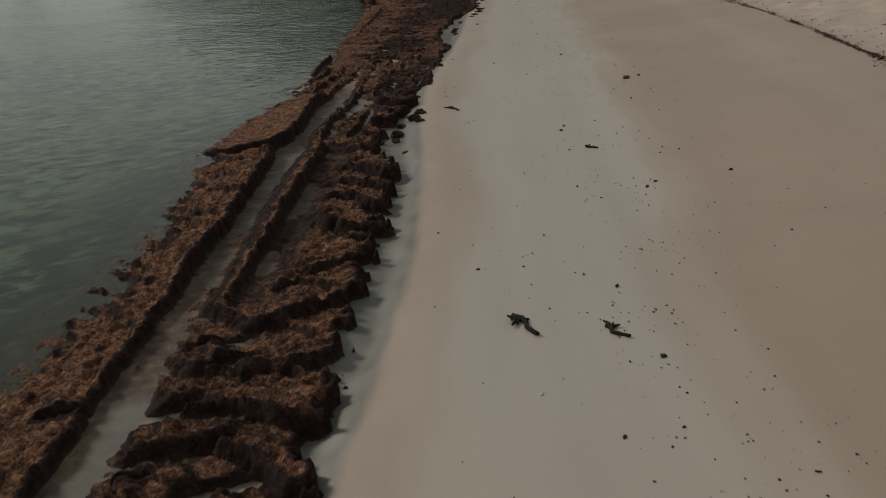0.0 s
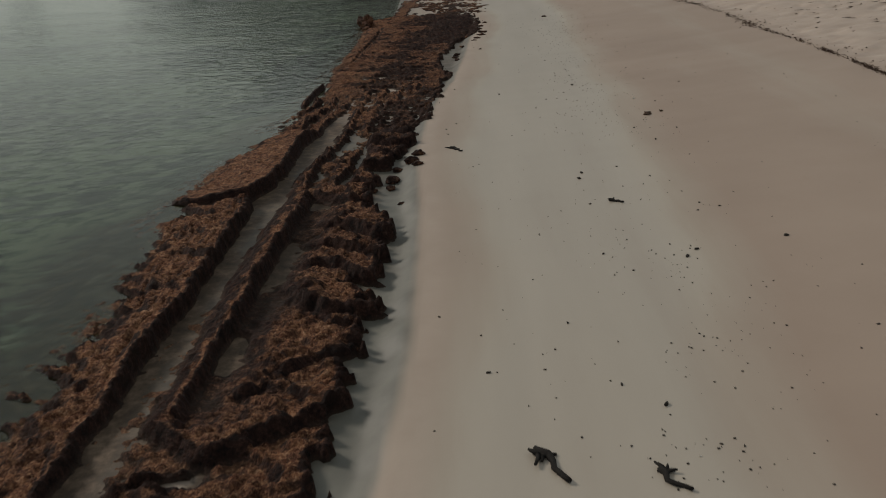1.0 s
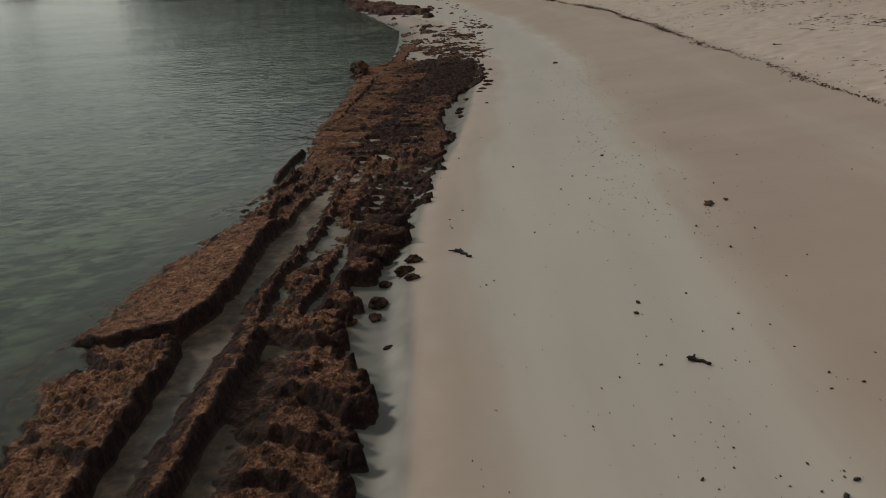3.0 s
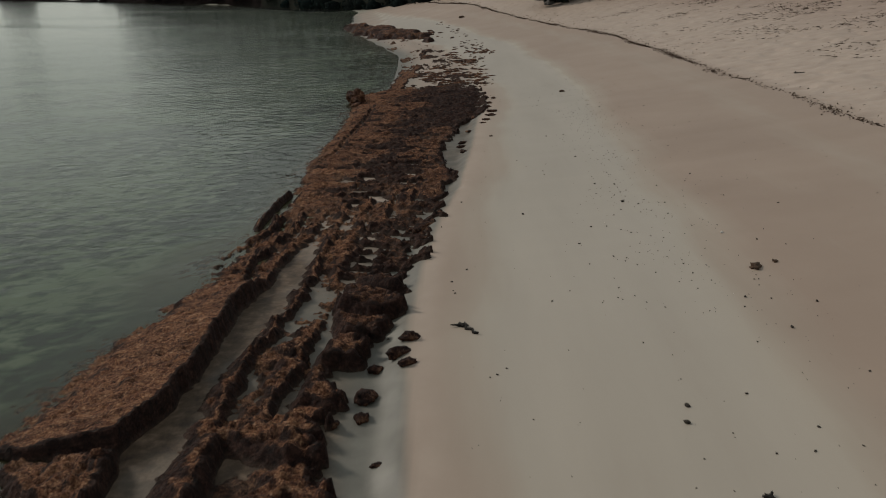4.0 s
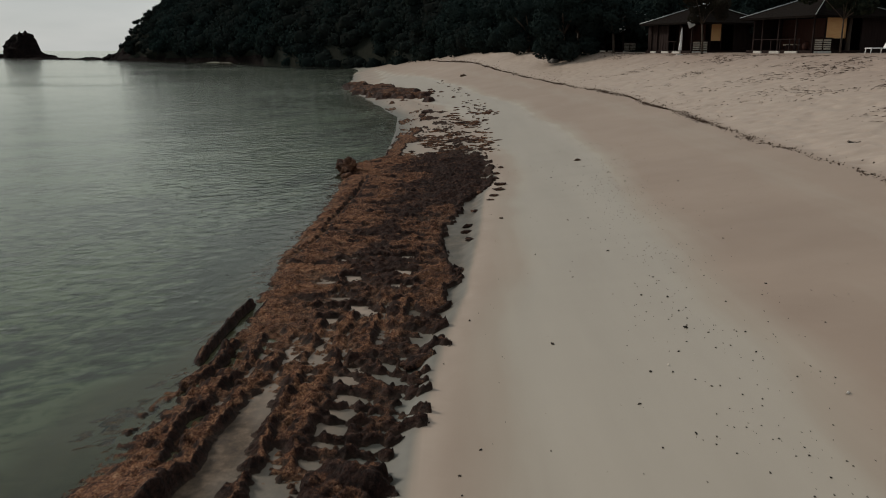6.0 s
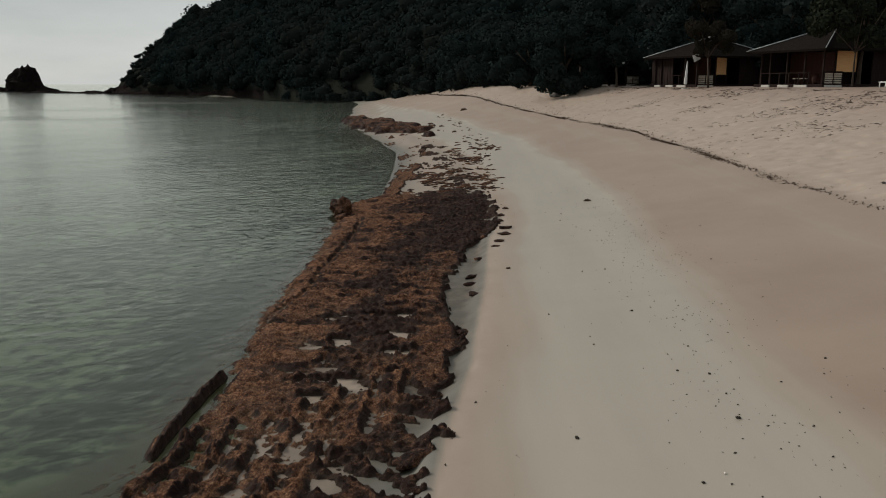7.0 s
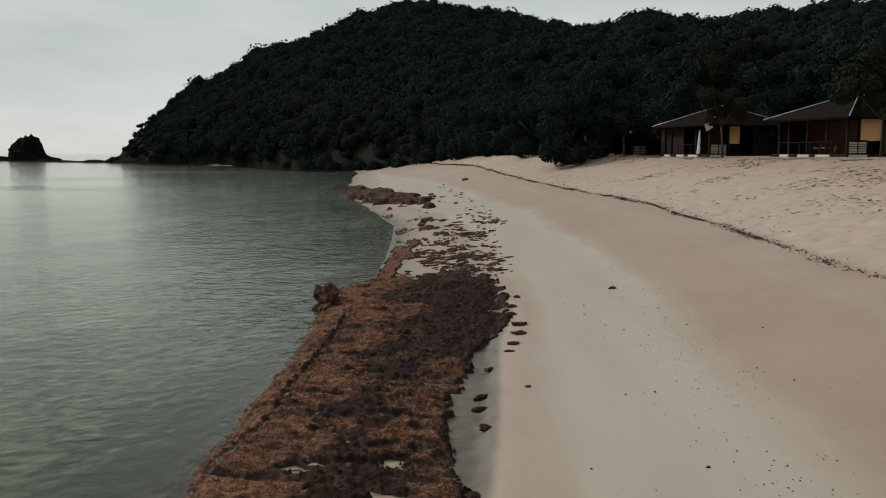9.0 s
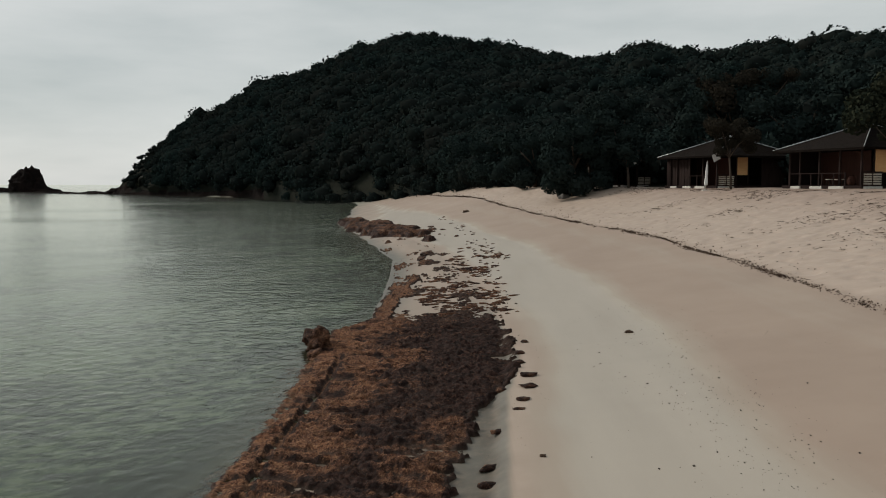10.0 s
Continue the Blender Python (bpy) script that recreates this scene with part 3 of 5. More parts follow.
    strip = np.interp(y, [23.5, 25.5], [0.17, 0.12]) * fu ** 0.8 * smooth(1.0, 0.80, fu) - np.interp(y, [23.8, 25.5], [0.03, -0.02]) + 0.20 * (keep - 0.5) + 0.10 * (fine - 0.25) + 1.2 * rough
    strips_on = smooth(17.2, 17.8, y + 0.5 * wob) * (1 - far) * smooth(0.12, -0.12, x - np.interp(y, [17, 22.0, 23.0, 25.2, 26.8, 28.0], [-1.82, -1.82, -2.05, -1.95, -1.1, -0.9]) + 0.7 * wob)
    h = h * (1 - strips_on) + strip * strips_on
    # broken mosaic of low rock and sand on the landward half
    n = 0.62 * ridged(x * 1.2 + 0.8 * wob, y * 2.3 + 1.15 * x + 0.6 * wob, 2, 79) + 0.38 * fbm(x * 3.1, y * 4.2 + 1.4 * x, 3, 81) + 0.16 * tuft
    n = n + 0.09 * smooth(25.2, 27.2, y) - 0.035 * (1 - smooth(24.8, 26.2, y))
    broken = 0.24 * np.clip(n - 0.60, -0.2, 0.22) + 0.07 * smooth(0.58, 0.66, n) - 0.03 + 1.1 * rough * smooth(0.56, 0.66, n)
    broken_on = mid * (1 - strips_on)
    h = h * (1 - broken_on) + broken * broken_on
    # farther on a low crust, streaked across, with a kerb along the sea
    streak = ridged(x * 0.9 + wob, y * 3.4 + 1.3 * x + 1.2 * wob, 4, 95)
    fibre = fbm(x * 4.5 + wob, y * 11 + 3.0 * x, 3, 96) - 0.5
    crustal = 0.055 + 0.22 * (streak - 0.72) + (0.80 - 0.35 * smooth(-2.2, -3.0, x)) * rough + 0.10 * fibre + 0.09 * (fbm(x * 0.5, y * 0.4, 3, 97) - 0.5) + 0.05 * smooth(36, 42, y)
    thin = smooth(39.0, 41.5, y) * smooth(0.35, 0.75, x - 0.06 * (y - 40) + 0.5 * wob)
    crustal = crustal - 0.085 * thin
    h = h * (1 - far) + crustal * far
    kerb = x - KERB(y) + 0.2 * (fbm(y * 0.9, 0 * x, 3, 75) - 0.5)
    kerb_on = np.maximum(smooth(25.4, 26.0, y) * (1 - smooth(28.6, 29.3, y)), 0.8 * smooth(32.0, 33.2, y) * (1 - smooth(44.5, 46.0, y)))
    crack = smooth(-0.06, 0.01, kerb) * smooth(0.20, 0.07, kerb) * kerb_on
    h = h - (0.26 - 0.17 * smooth(30, 34, y)) * crack
    spine = smooth(-0.42, -0.06, kerb) * smooth(0.03, -0.02, kerb) * kerb_on * (1 - 0.8 * smooth(0.55, 0.72, vnoise(y * 0.7, 0 * x, 77)) * smooth(30, 32, y))
    # the gutter: sand under a scarp, gravelly nearer the start
    gut = smooth(-0.02, 0.09 + 0.10 * smooth(17.5, 19, y), x - lip) * smooth(0.34, -0.12, x - ch + 0.25 * tuft)
    sanded = smooth(4.0, 5.5, y) * (1 - smooth(23.6, 25.8, y + wob))
    gravelly = smooth(13.0, 11.6, y + 0.6 * wob) * smooth(7.4, 8.2, y)
    h = h * (1 - gut * sanded) + gut * sanded * (-0.07 + 0.045 * gravelly + (0.25 + 0.4 * gravelly) * rough)
    # the outer slabs: plates that rise from the sea to the lip of the gutter, the second stepped up over the first
    s = np.clip((x - w) / np.maximum(lip - w, 0.1), 0, 1)
    front = 16.88 + 0.14 * (x + 4.2) + 0.22 * (fbm(x * 2.2, 0 * y, 3, 57) - 0.5)
    slab = smooth(0, 0.09, y - front)
    plate = 0.015 + 0.25 * s ** 0.9 + 0.05 * slab - 0.14 * smooth(-0.40, 0, y - front) * (1 - slab) * smooth(0.2, 0.5, s) + (0.95 - 0.35 * slab) * rough + 0.06 * fine * (1 - slab)
    plate = plate - 0.10 * smooth(11.0, 9.0, y) * s
    fingers = fbm(y * 2.4 + 0.9 * x, x * 0.55, 3, 99)
    plate = plate - 0.26 * smooth(0.62, 0.0, s) * smooth(0.46, 0.58, fingers) * (1 - slab) * smooth(8.0, 10.0, y)
    ledge = smooth(0.03, 0.0, np.abs(((s + 0.25 * wob) * 3.0) % 1.0 - 0.5) - 0.04)
    plate = plate - 0.035 * ledge * (1 - slab)
    outer = smooth(0.07, 0.0, x - lip) * (1 - smooth(21.6, 23.0, y + wob + 0.5 * (x + 4)))
    h = h * (1 - outer) + plate * outer
    h = h - 0.22 * sand_pools(x, y)
    # the landward edge breaks off; the seaward side runs on under the water
    h = h - 0.30 * smooth(0.12, -0.05, r - x + 0.35 * tuft) - 0.8 * smooth(0.0, -0.5, r - x)
    under = smooth(0.35, -0.25, x - w)
    h = h - 0.16 * SHALLOWS(y) * smooth(0.1, -0.3, x - w)
    h = h * (1 - under) + under * (0.0 + 0.6 * rough + 0.10 * wob) - 0.06 * smooth(0.0, -1.2, x - w) - 0.4 * smooth(-0.7, -2.2, x - w)
    h = np.maximum(h, -0.22 + (0.42 - 0.15 * smooth(30, 34, y) + rough) * spine)
    # past the end of the shelf only clumps stand out of the sand
    end = smooth(49.5, 53, y + 3.0 * (fbm(x * 0.8, y * 0.3, 3, 53) - 0.5))
    clumps = 0.45 * fbm(x * 5.2 + 0.6 * y, y * 2.3, 3, 47) + 0.55 * fbm(x * 0.9, y * 0.45, 3, 48) - 0.61 - 0.10 * smooth(66, 84, y) + 0.05 * smooth(1.2, 2.2, x) * smooth(66, 70, y) * (1 - smooth(73, 77, y))
    clumps = clumps + 0.27 * smooth(0.75, 0.35, np.abs(x + 2.95 - 0.035 * (y - 60))) * (1 - smooth(60, 66, y)) + 0.16 * smooth(0.6, 0.2, np.abs(x + 2.1)) * smooth(66, 70, y) * (1 - smooth(76, 80, y))
    loose = np.clip(clumps * 1.3, -0.1, 0.06) + 0.9 * rough - 0.8 * smooth(0.3, -0.3, np.minimum(x - w, 3.3 - 0.03 * np.abs(y - 60) - x))
    h = h * (1 - end) + loose * end
    across = np.clip((x - w) / np.maximum(r - w, 0.2), 0, 1)
    patch = vnoise(x * 0.8, y * 0.9, 71)
    # less brown, so darker, in the trough behind the bank
    brown_near = np.maximum(0.95 * outer, np.maximum(0.95 * on_bank, 0.62 + 0.35 * patch)) - 0.30 * smooth(18.2, 19.2, y) * smooth(-2.1, -1.6, x) - 0.55 * behind * bank_on
    brown_near = brown_near * (1 - mid) + mid * (0.85 * strips_on + 0.35 * (1 - strips_on))
    brown_far = 0.80 * smooth(0.60, 0.26, across + 0.5 * wob + 0.35 * fibre) + 0.62 * smooth(0.60, 0.78, across + 0.5 * wob + 0.35 * fibre) * (1 - smooth(35, 41, y))
    # less brown in the hollows between the streaks
    brown_far = brown_far * (0.45 + 0.62 * smooth(0.50, 0.80, streak + 0.5 * fibre))
    brown = np.maximum(brown_near * (1 - far) + brown_far * far, 0.7 * under) * (1 - end) + end * (0.15 + 0.6 * smooth(-1.8, -2.6, x))
    return h, np.clip(brown, 0, 1)


def spread_out(a, n, axis):
    """Running mean over 2n + 1 rows."""
    pad = [(0, 0), (0, 0)]
    pad[axis] = (n + 1, n)
    c = np.cumsum(np.pad(a, pad, mode="edge"), axis=axis)
    return (np.take(c, range(2 * n + 1, c.shape[axis]), axis) - np.take(c, range(0, c.shape[axis] - 2 * n - 1), axis)) / (2 * n + 1)


def islands(count, faces):
    """One number for each vertex, the same over each connected piece."""
    lab = np.arange(count)
    while True:
        low = lab[faces].min(1)
        nxt = lab.copy()
        for c in range(faces.shape[1]):
            np.minimum.at(nxt, lab[faces[:, c]], low)
        nxt = nxt[nxt]
        nxt = nxt[nxt][lab]
        if np.array_equal(nxt, lab):
            return lab
        lab = nxt


def build_shelf(name, xs, ys, fields, label):
    gx, gy = np.meshgrid(xs, ys)
    h, brown = fields(gx, gy)
    gz = np.minimum(ground_z(gx, gy), 0.30)
    gz = np.where(gx < WATERLINE(gy), np.maximum(gz, -0.6), gz)
    z = gz + h
    # weed browns the tops of the beds; shade of their broken faces painted dark
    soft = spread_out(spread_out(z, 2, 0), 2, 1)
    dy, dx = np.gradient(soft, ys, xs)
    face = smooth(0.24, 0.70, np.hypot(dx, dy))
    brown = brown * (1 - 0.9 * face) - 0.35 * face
    shown = h > -0.03
    quad = shown[:-1, :-1] | shown[1:, :-1] | shown[:-1, 1:] | shown[1:, 1:]
    verts = np.stack([gx, gy, z], -1).reshape(-1, 3)
    faces = grid_faces(len(xs), len(ys), quad)
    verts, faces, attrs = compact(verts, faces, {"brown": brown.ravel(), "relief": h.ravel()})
    lab = islands(len(verts), faces)
    kinds, sizes = np.unique(lab[faces[:, 0]], return_counts=True)
    main = kinds[np.argmax(sizes)]
    own = set(kinds[(sizes >= 60) & (kinds != main)].tolist())
    for k in sorted(own):
        mine = faces[lab[faces[:, 0]] == k]
        v, f, at = compact(verts, mine, attrs)
        base = np.array([*((v.min(0) + v.max(0)) / 2)[:2], v[:, 2].min()])
        me = mesh_from("beach_rock", v - base, f, True, at)
        me.materials.append(REEF)
        ob = new("beach_rock", me)
        ob.location = base.tolist()
        wet = base[0] < WATERLINE(base[1]) + 0.3
        tagged(ob, "low dark weedy rock standing in shallow water" if wet else "low brown weedy rock half buried in sand", "rock", "rocks beside the shelf")
    few = np.array([k not in own and k != main for k in lab[faces[:, 0]].tolist()])
    if few.any():
        v, f, at = compact(verts, faces[few], attrs)
        me = mesh_from("rock_fragments", v, f, True, at)
        me.materials.append(REEF)
        tagged(new("rock_fragments", me), "small dark rock fragments scattered beside the shelf", "rock", kind="stuff")
    verts, faces, attrs = compact(verts, faces[lab[faces[:, 0]] == main], attrs)
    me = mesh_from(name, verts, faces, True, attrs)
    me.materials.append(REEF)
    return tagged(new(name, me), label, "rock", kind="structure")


build_shelf("rock_shelf", spaced([(-7.0, 0.05), (-5.2, 0.030), (2.6, 0.05), (3.2, 1)]), spaced([(-14, 0.12), (4, 0.032), (26, 0.045), (54, 0.08), (92, 1)]), shelf_fields,
            "low dark rock shelf with rusty brown seaweed and sandy pools")


def outcrop_fields(x, y):
    u, v = (x + 8.6 + 0.30 * (y - 108)) / 3.3, (y - 108) / 21
    m = 1 - np.sqrt(u * u + v * v) + 1.5 * (fbm(x * 0.8, y * 0.25, 4, 73) - 0.5)
    h = smooth(0.0, 0.35, m) * (0.28 + 1.3 * (ridged(x * 0.5 + 0.1 * y, y * 0.35, 4, 79) - 0.7)) - 0.06
    return h, np.clip(0.45 + 0 * x, 0, 1)


build_shelf("rock_outcrop", spaced([(-20, 0.14), (2, 1)]), spaced([(82, 0.2), (136, 1)]), outcrop_fields, "brown weedy rock outcrop at the water's edge")

# ---- headland ----
RIDGE = [(-163, 417, 0.3), (-161.5, 420, 6), (-159, 422, 11.2), (-152.5, 426, 19.4), (-144, 432, 27.6), (-134, 440, 36.8), (-119, 446, 46.6), (-100, 452, 58.8), (-74, 454, 64.8), (-56, 452, 73.6), (-26, 446, 80.7),
         (-3, 432, 77.5), (24, 402, 66.8), (42, 372, 58.3), (60, 334, 52.4), (65, 322, 55.0), (82, 288, 47), (88, 272, 47.6), (98, 248, 45.2), (105, 228, 43.6), (121, 212, 41.4), (141, 202, 37)]
FOOT = [(-160, 410), (-126, 378), (-77, 322), (-34, 254), (-16, 227), (-1, 172), (7, 136), (13, 122), (21, 108), (30, 98), (39, 88), (48, 82)]
TREE_TOP = 6.2


def along(points, n):
    p = np.array(points, float)
    s = np.r_[0, np.cumsum(np.hypot(*(p[1:, :2] - p[:-1, :2]).T))]
    return np.stack([np.interp(np.linspace(0, s[-1], n), s, p[:, i]) for i in range(p.shape[1])], -1)


def bearing_of(p):
    return np.arctan2(p[:, 0], p[:, 1] - 22)


def hill_sheet(nb, ns):
    """Points of the hillside: by bearing from the bay, from its foot (s = 0) to its ridge (1) and down behind it."""
    r, f = np.array(RIDGE, float), np.array(FOOT, float)
    rb, fb = bearing_of(r), bearing_of(f)
    b = np.linspace(rb[0], rb[-1], nb)
    order_r, order_f = np.argsort(rb), np.argsort(fb)
    rid = np.stack([np.interp(b, rb[order_r], r[order_r, i]) for i in range(3)], -1)
    foot = np.stack([np.interp(b, fb[order_f], f[order_f, i]) for i in range(2)], -1)
    s = np.linspace(0, 1.5, ns)
    S, Rid, Ft = s[None, :, None], rid[:, None, :], foot[:, None, :]
    xy = Ft + (Rid[..., :2] - Ft) * S
    steep = smooth(0.08, -0.12, b)[:, None]
    ridge_h = np.maximum(Rid[..., 2] - TREE_TOP * smooth(8, 25, Rid[..., 2]) * smooth(-146, -122, Rid[..., 0]), 0.2)
    rise = np.clip(S[..., 0], 0, 1)
    foot_z = 4.6 * (1 - steep) - 1.0 * steep
    f_s = steep * rise ** 0.62 + (1 - steep) * rise ** 1.15
    z = foot_z + (ridge_h - foot_z) * f_s
    z = z - np.clip(S[..., 0] - 1, 0, 1) ** 1.0 * 1.6 * (ridge_h + 2)
    rough = (fbm(xy[..., 0] * 0.05, xy[..., 1] * 0.05, 4, 83) - 0.5) * 9 * np.sin(np.pi * np.clip(S[..., 0], 0, 1)) * smooth(2, 30, ridge_h)
    return np.concatenate([xy, (z + rough)[..., None]], -1)


def bare_height(x, y):
    """Below this height the headland is bare rock, highest at its tip."""
    return 1.4 + 3.5 * (fbm(x * 0.07, y * 0.07, 3, 101) - 0.5) + 4 * smooth(-150, -158, x) - 7 * smooth(-75, -40, x)


def build_hill():
    nb, ns = 260, 90
    p = hill_sheet(nb, ns)
    x, y = p[..., 0], p[..., 1]
    cliff = smooth(16, 5, p[..., 2]) * smooth(-70.0, -120, x)
    p[..., 0] += cliff * 10 * (fbm(y * 0.16, p[..., 2] * 0.25, 4, 89) - 0.5)
    p[..., 1] += cliff * 10 * (fbm(x * 0.16, p[..., 2] * 0.25, 4, 97) - 0.5)
    faces = grid_faces(ns, nb)
    me = mesh_from("headland", p.reshape(-1, 3), faces)
    me.materials.append(ROCK)
    me.materials.append(LITTER)
    zc = p.reshape(-1, 3)[faces].mean(1)
    leafy = (zc[:, 2] > bare_height(zc[:, 0], zc[:, 1])) | (zc[:, 0] > -14)
    me.polygons.foreach_set("material_index", leafy.astype(np.int32))
    return tagged(new("headland", me), "dark wooded headland with bare rock at its foot", "hill", kind="structure")


def crown_cloud(centres, radii, leaves, size, seed, flat=0.75):
    """Leaf sprays spread through and over lumpy crowns: verts, tris."""
    rng = np.random.default_rng(seed)
    n = len(centres)
    ways = rng.normal(size=(n, leaves, 3))
    ways /= np.linalg.norm(ways, axis=-1, keepdims=True)
    lump = 0.80 + 0.19 * rng.random((n, leaves, 1)) ** 1.3
    pos = centres[:, None, :] + ways * lump * radii[:, None, None] * np.array([1, 1, flat])
    sz = size * radii[:, None, None] * (0.5 + rng.random((n, leaves, 1)))
    facing = ways + 0.55 * rng.normal(size=(n, leaves, 3))
    facing /= np.linalg.norm(facing, axis=-1, keepdims=True)
    a = np.cross(facing, rng.normal(size=(n, leaves, 3)))
    a /= np.linalg.norm(a, axis=-1, keepdims=True) + 1e-6
    b = np.cross(facing, a)
    quad = np.stack([pos - a * sz, pos - b * sz * 0.7, pos + a * sz, pos + b * sz * 0.7], 2)
    verts = quad.reshape(-1, 3)
    return verts, np.arange(len(verts)).reshape(-1, 4)


def core_blobs(centres, radii, seed, flat=0.75):
    bm = bmesh.new()
    bmesh.ops.create_icosphere(bm, subdivisions=1, radius=1)
    base = np.array([v.co[:] for v in bm.verts])
    tri = np.array([[v.index for v in f.verts] for f in bm.faces])
    bm.free()
    rng = np.random.default_rng(seed)
    n = len(centres)
    jit = 0.68 + 0.36 * rng.random((n, len(base), 1))
    verts = centres[:, None, :] + base[None] * jit * radii[:, None, None] * np.array([1, 1, flat])
    faces = tri[None] + (np.arange(n) * len(base))[:, None, None]
    return verts.reshape(-1, 3), faces.reshape(-1, 3)


def build_forest():
    rng = np.random.default_rng(7)
    p = hill_sheet(400, 120)
    nb = p.shape[0]
    # over the slopes, evenly by ground area
    du = np.linalg.norm(p[1:, :-1] - p[:-1, :-1], axis=-1) * np.linalg.norm(p[:-1, 1:] - p[:-1, :-1], axis=-1)
    du[:, 86:] = 0
    prob = (du / du.sum()).ravel()
    ids = rng.choice(prob.size, 5200, p=prob)
    slope = p[:-1, :-1].reshape(-1, 3)[ids] + rng.normal(size=(5200, 3)) * np.array([1.2, 1.2, 0.3])
    crest = p[rng.integers(6, nb, 520), np.full(520, 79)] + np.clip(rng.normal(size=(520, 3)), -1.4, 1.4) * np.array([1.5, 2.5, 0.9])
    tip = p[rng.integers(0, 70, 420), rng.integers(6, 84, 420)] + rng.normal(size=(420, 3)) * np.array([1.0, 1.0, 0.2])
    low = p[rng.integers(0, nb, 460), rng.integers(2, 15, 460)] + rng.normal(size=(460, 3)) * np.array([1.0, 1.0, 0.2])
    at = np.repeat(rng.integers(60, nb, 46), 4)
    emergent = p[at, np.full(len(at), 79)] + rng.normal(size=(len(at), 3)) * np.array([1.1, 1.1, 0.8]) + np.array([0, 0, 2.4])
    c = np.concatenate([slope, crest, tip, low, emergent])
    c = c[c[:, 0] > -159]
    bare = bare_height(c[:, 0], c[:, 1])
    c = c[(c[:, 2] > bare) | (c[:, 0] > -14) | (np.arange(len(c)) >= len(c) - len(at))]
    dist = np.hypot(c[:, 0], c[:, 1] - 15)
    rad = (2.0 + 2.6 * rng.random(len(c))) * np.clip(dist / 260, 0.75, 1.15)
    rad *= np.where(rng.random(len(c)) < 0.10, 1.25, 1.0)
    rad *= 1 - 0.66 * smooth(-128, -148, c[:, 0])
    rad[-len(at):] = 0.9 + 0.9 * rng.random(len(at))
    c[:, 2] += rad * (0.45 + 0.5 * rng.random(len(c)))
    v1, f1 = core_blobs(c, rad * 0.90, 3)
    v2, f2 = crown_cloud(c, rad, 84, 0.105, 5)
    close = np.hypot(c[:, 0], c[:, 1] - 15) < 175
    v3, f3 = crown_cloud(c[close], 1.03 * rad[close], 200, 0.06, 8)
    v2, f2 = np.concatenate([v2, v3]), np.concatenate([f2, f3 + len(v2)])
    tris = np.concatenate([f2[:, [0, 1, 2]], f2[:, [0, 2, 3]]]) + len(v1)
    me = mesh_from("forest", np.concatenate([v1, v2]), np.concatenate([f1, tris]), True)
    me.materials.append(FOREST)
    # crown cores take the leaf colour with shade painted in
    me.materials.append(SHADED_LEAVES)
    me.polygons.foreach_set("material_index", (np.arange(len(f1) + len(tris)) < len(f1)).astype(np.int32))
    return tagged(new("forest", me), "dense dark green forest covering the hillside", "trees", kind="stuff")


build_hill()
build_forest()

# ---- loose rocks ----


def rock_mesh(name, size, seed, detail=3, rough=0.35, brown=0.5, blocky=False):
    bm = bmesh.new()
    bmesh.ops.create_icosphere(bm, subdivisions=detail, radius=1)
    off = Vector((seed * 7.3, seed * 3.1, seed * 1.7))
    for v in bm.verts:
        n = noise.fractal(v.co * 1.3 + off, 0.9, 2.0, 5) * rough
        if blocky:
            v.co = Vector([math.copysign(abs(c) ** 0.55, c) for c in v.co])
        v.co *= 1 + n
        v.co = Vector((v.co.x * size[0], v.co.y * size[1], max(v.co.z, -0.6) * size[2]))
    for f in bm.faces:
        f.smooth = True
    me = bpy.data.meshes.new(name)
    bm.to_mesh(me)
    bm.free()
    for key, value in (("brown", brown), ("relief", 0.3)):
        me.attributes.new(key, "FLOAT", "POINT").data.foreach_set("value", np.full(len(me.vertices), value, np.float32))
    return me


def on_ground(x, y):
    return float(ground_z(np.array(x, float), np.array(y, float)))


def rock(name, x, y, size, turn=0, seed=1, brown=0.4, label="", group="", detail=3, sink=0.25, material=None, rough=0.5, blocky=False):
    me = rock_mesh(name, size, seed, detail, rough, brown, blocky)
    me.materials.append(material or REEF)
    ob = new(name, me)
    ob.matrix_world = pose(x, y, max(on_ground(x, y), -0.25) + size[2] * (0.6 - sink), 0, 0, turn)
    return tagged(ob, label, "rock", group)


for n, (x, y, sx, sy, sz, turn) in enumerate([(-0.56, 19.5, 0.20, 0.15, 0.11, 10), (-0.70, 19.1, 0.28, 0.17, 0.13, 20), (-0.55, 18.72, 0.17, 0.11, 0.08, 15), (-0.98, 18.9, 0.16, 0.16, 0.10, 40),
                                              (-1.03, 18.1, 0.19, 0.21, 0.14, 70), (-1.03, 17.64, 0.13, 0.15, 0.10, 5), (-1.36, 17.5, 0.12, 0.11, 0.08, 30), (-0.75, 16.6, 0.10, 0.07, 0.05, 0)]):
    rock("beach_rock", x, y, (0.70 * sx, 0.66 * sy, 0.66 * sz), turn, n + 1, 0.12, "small dark rounded rock lying in wet sand", "rocks beside the shelf")
for n, (x, y, sx, sy, sz, turn) in enumerate([(1.42, 40.5, 0.30, 0.30, 0.10, 0), (1.50, 41.6, 0.33, 0.30, 0.11, 8), (1.36, 43.1, 0.28, 0.28, 0.10, -5), (1.5, 44.3, 0.22, 0.25, 0.09, 0), (1.2, 39.4, 0.22, 0.22, 0.07, 12),
                                              (1.75, 45.8, 0.16, 0.25, 0.07, 0), (1.05, 38.7, 0.20, 0.14, 0.05, 0)]):
    rock("flat_rock", x, y, (0.62 * sx, 0.55 * sy, 0.6 * sz), turn, n + 21, 0.1, "dark flat rock half buried in sand", "rocks at the shelf's edge")
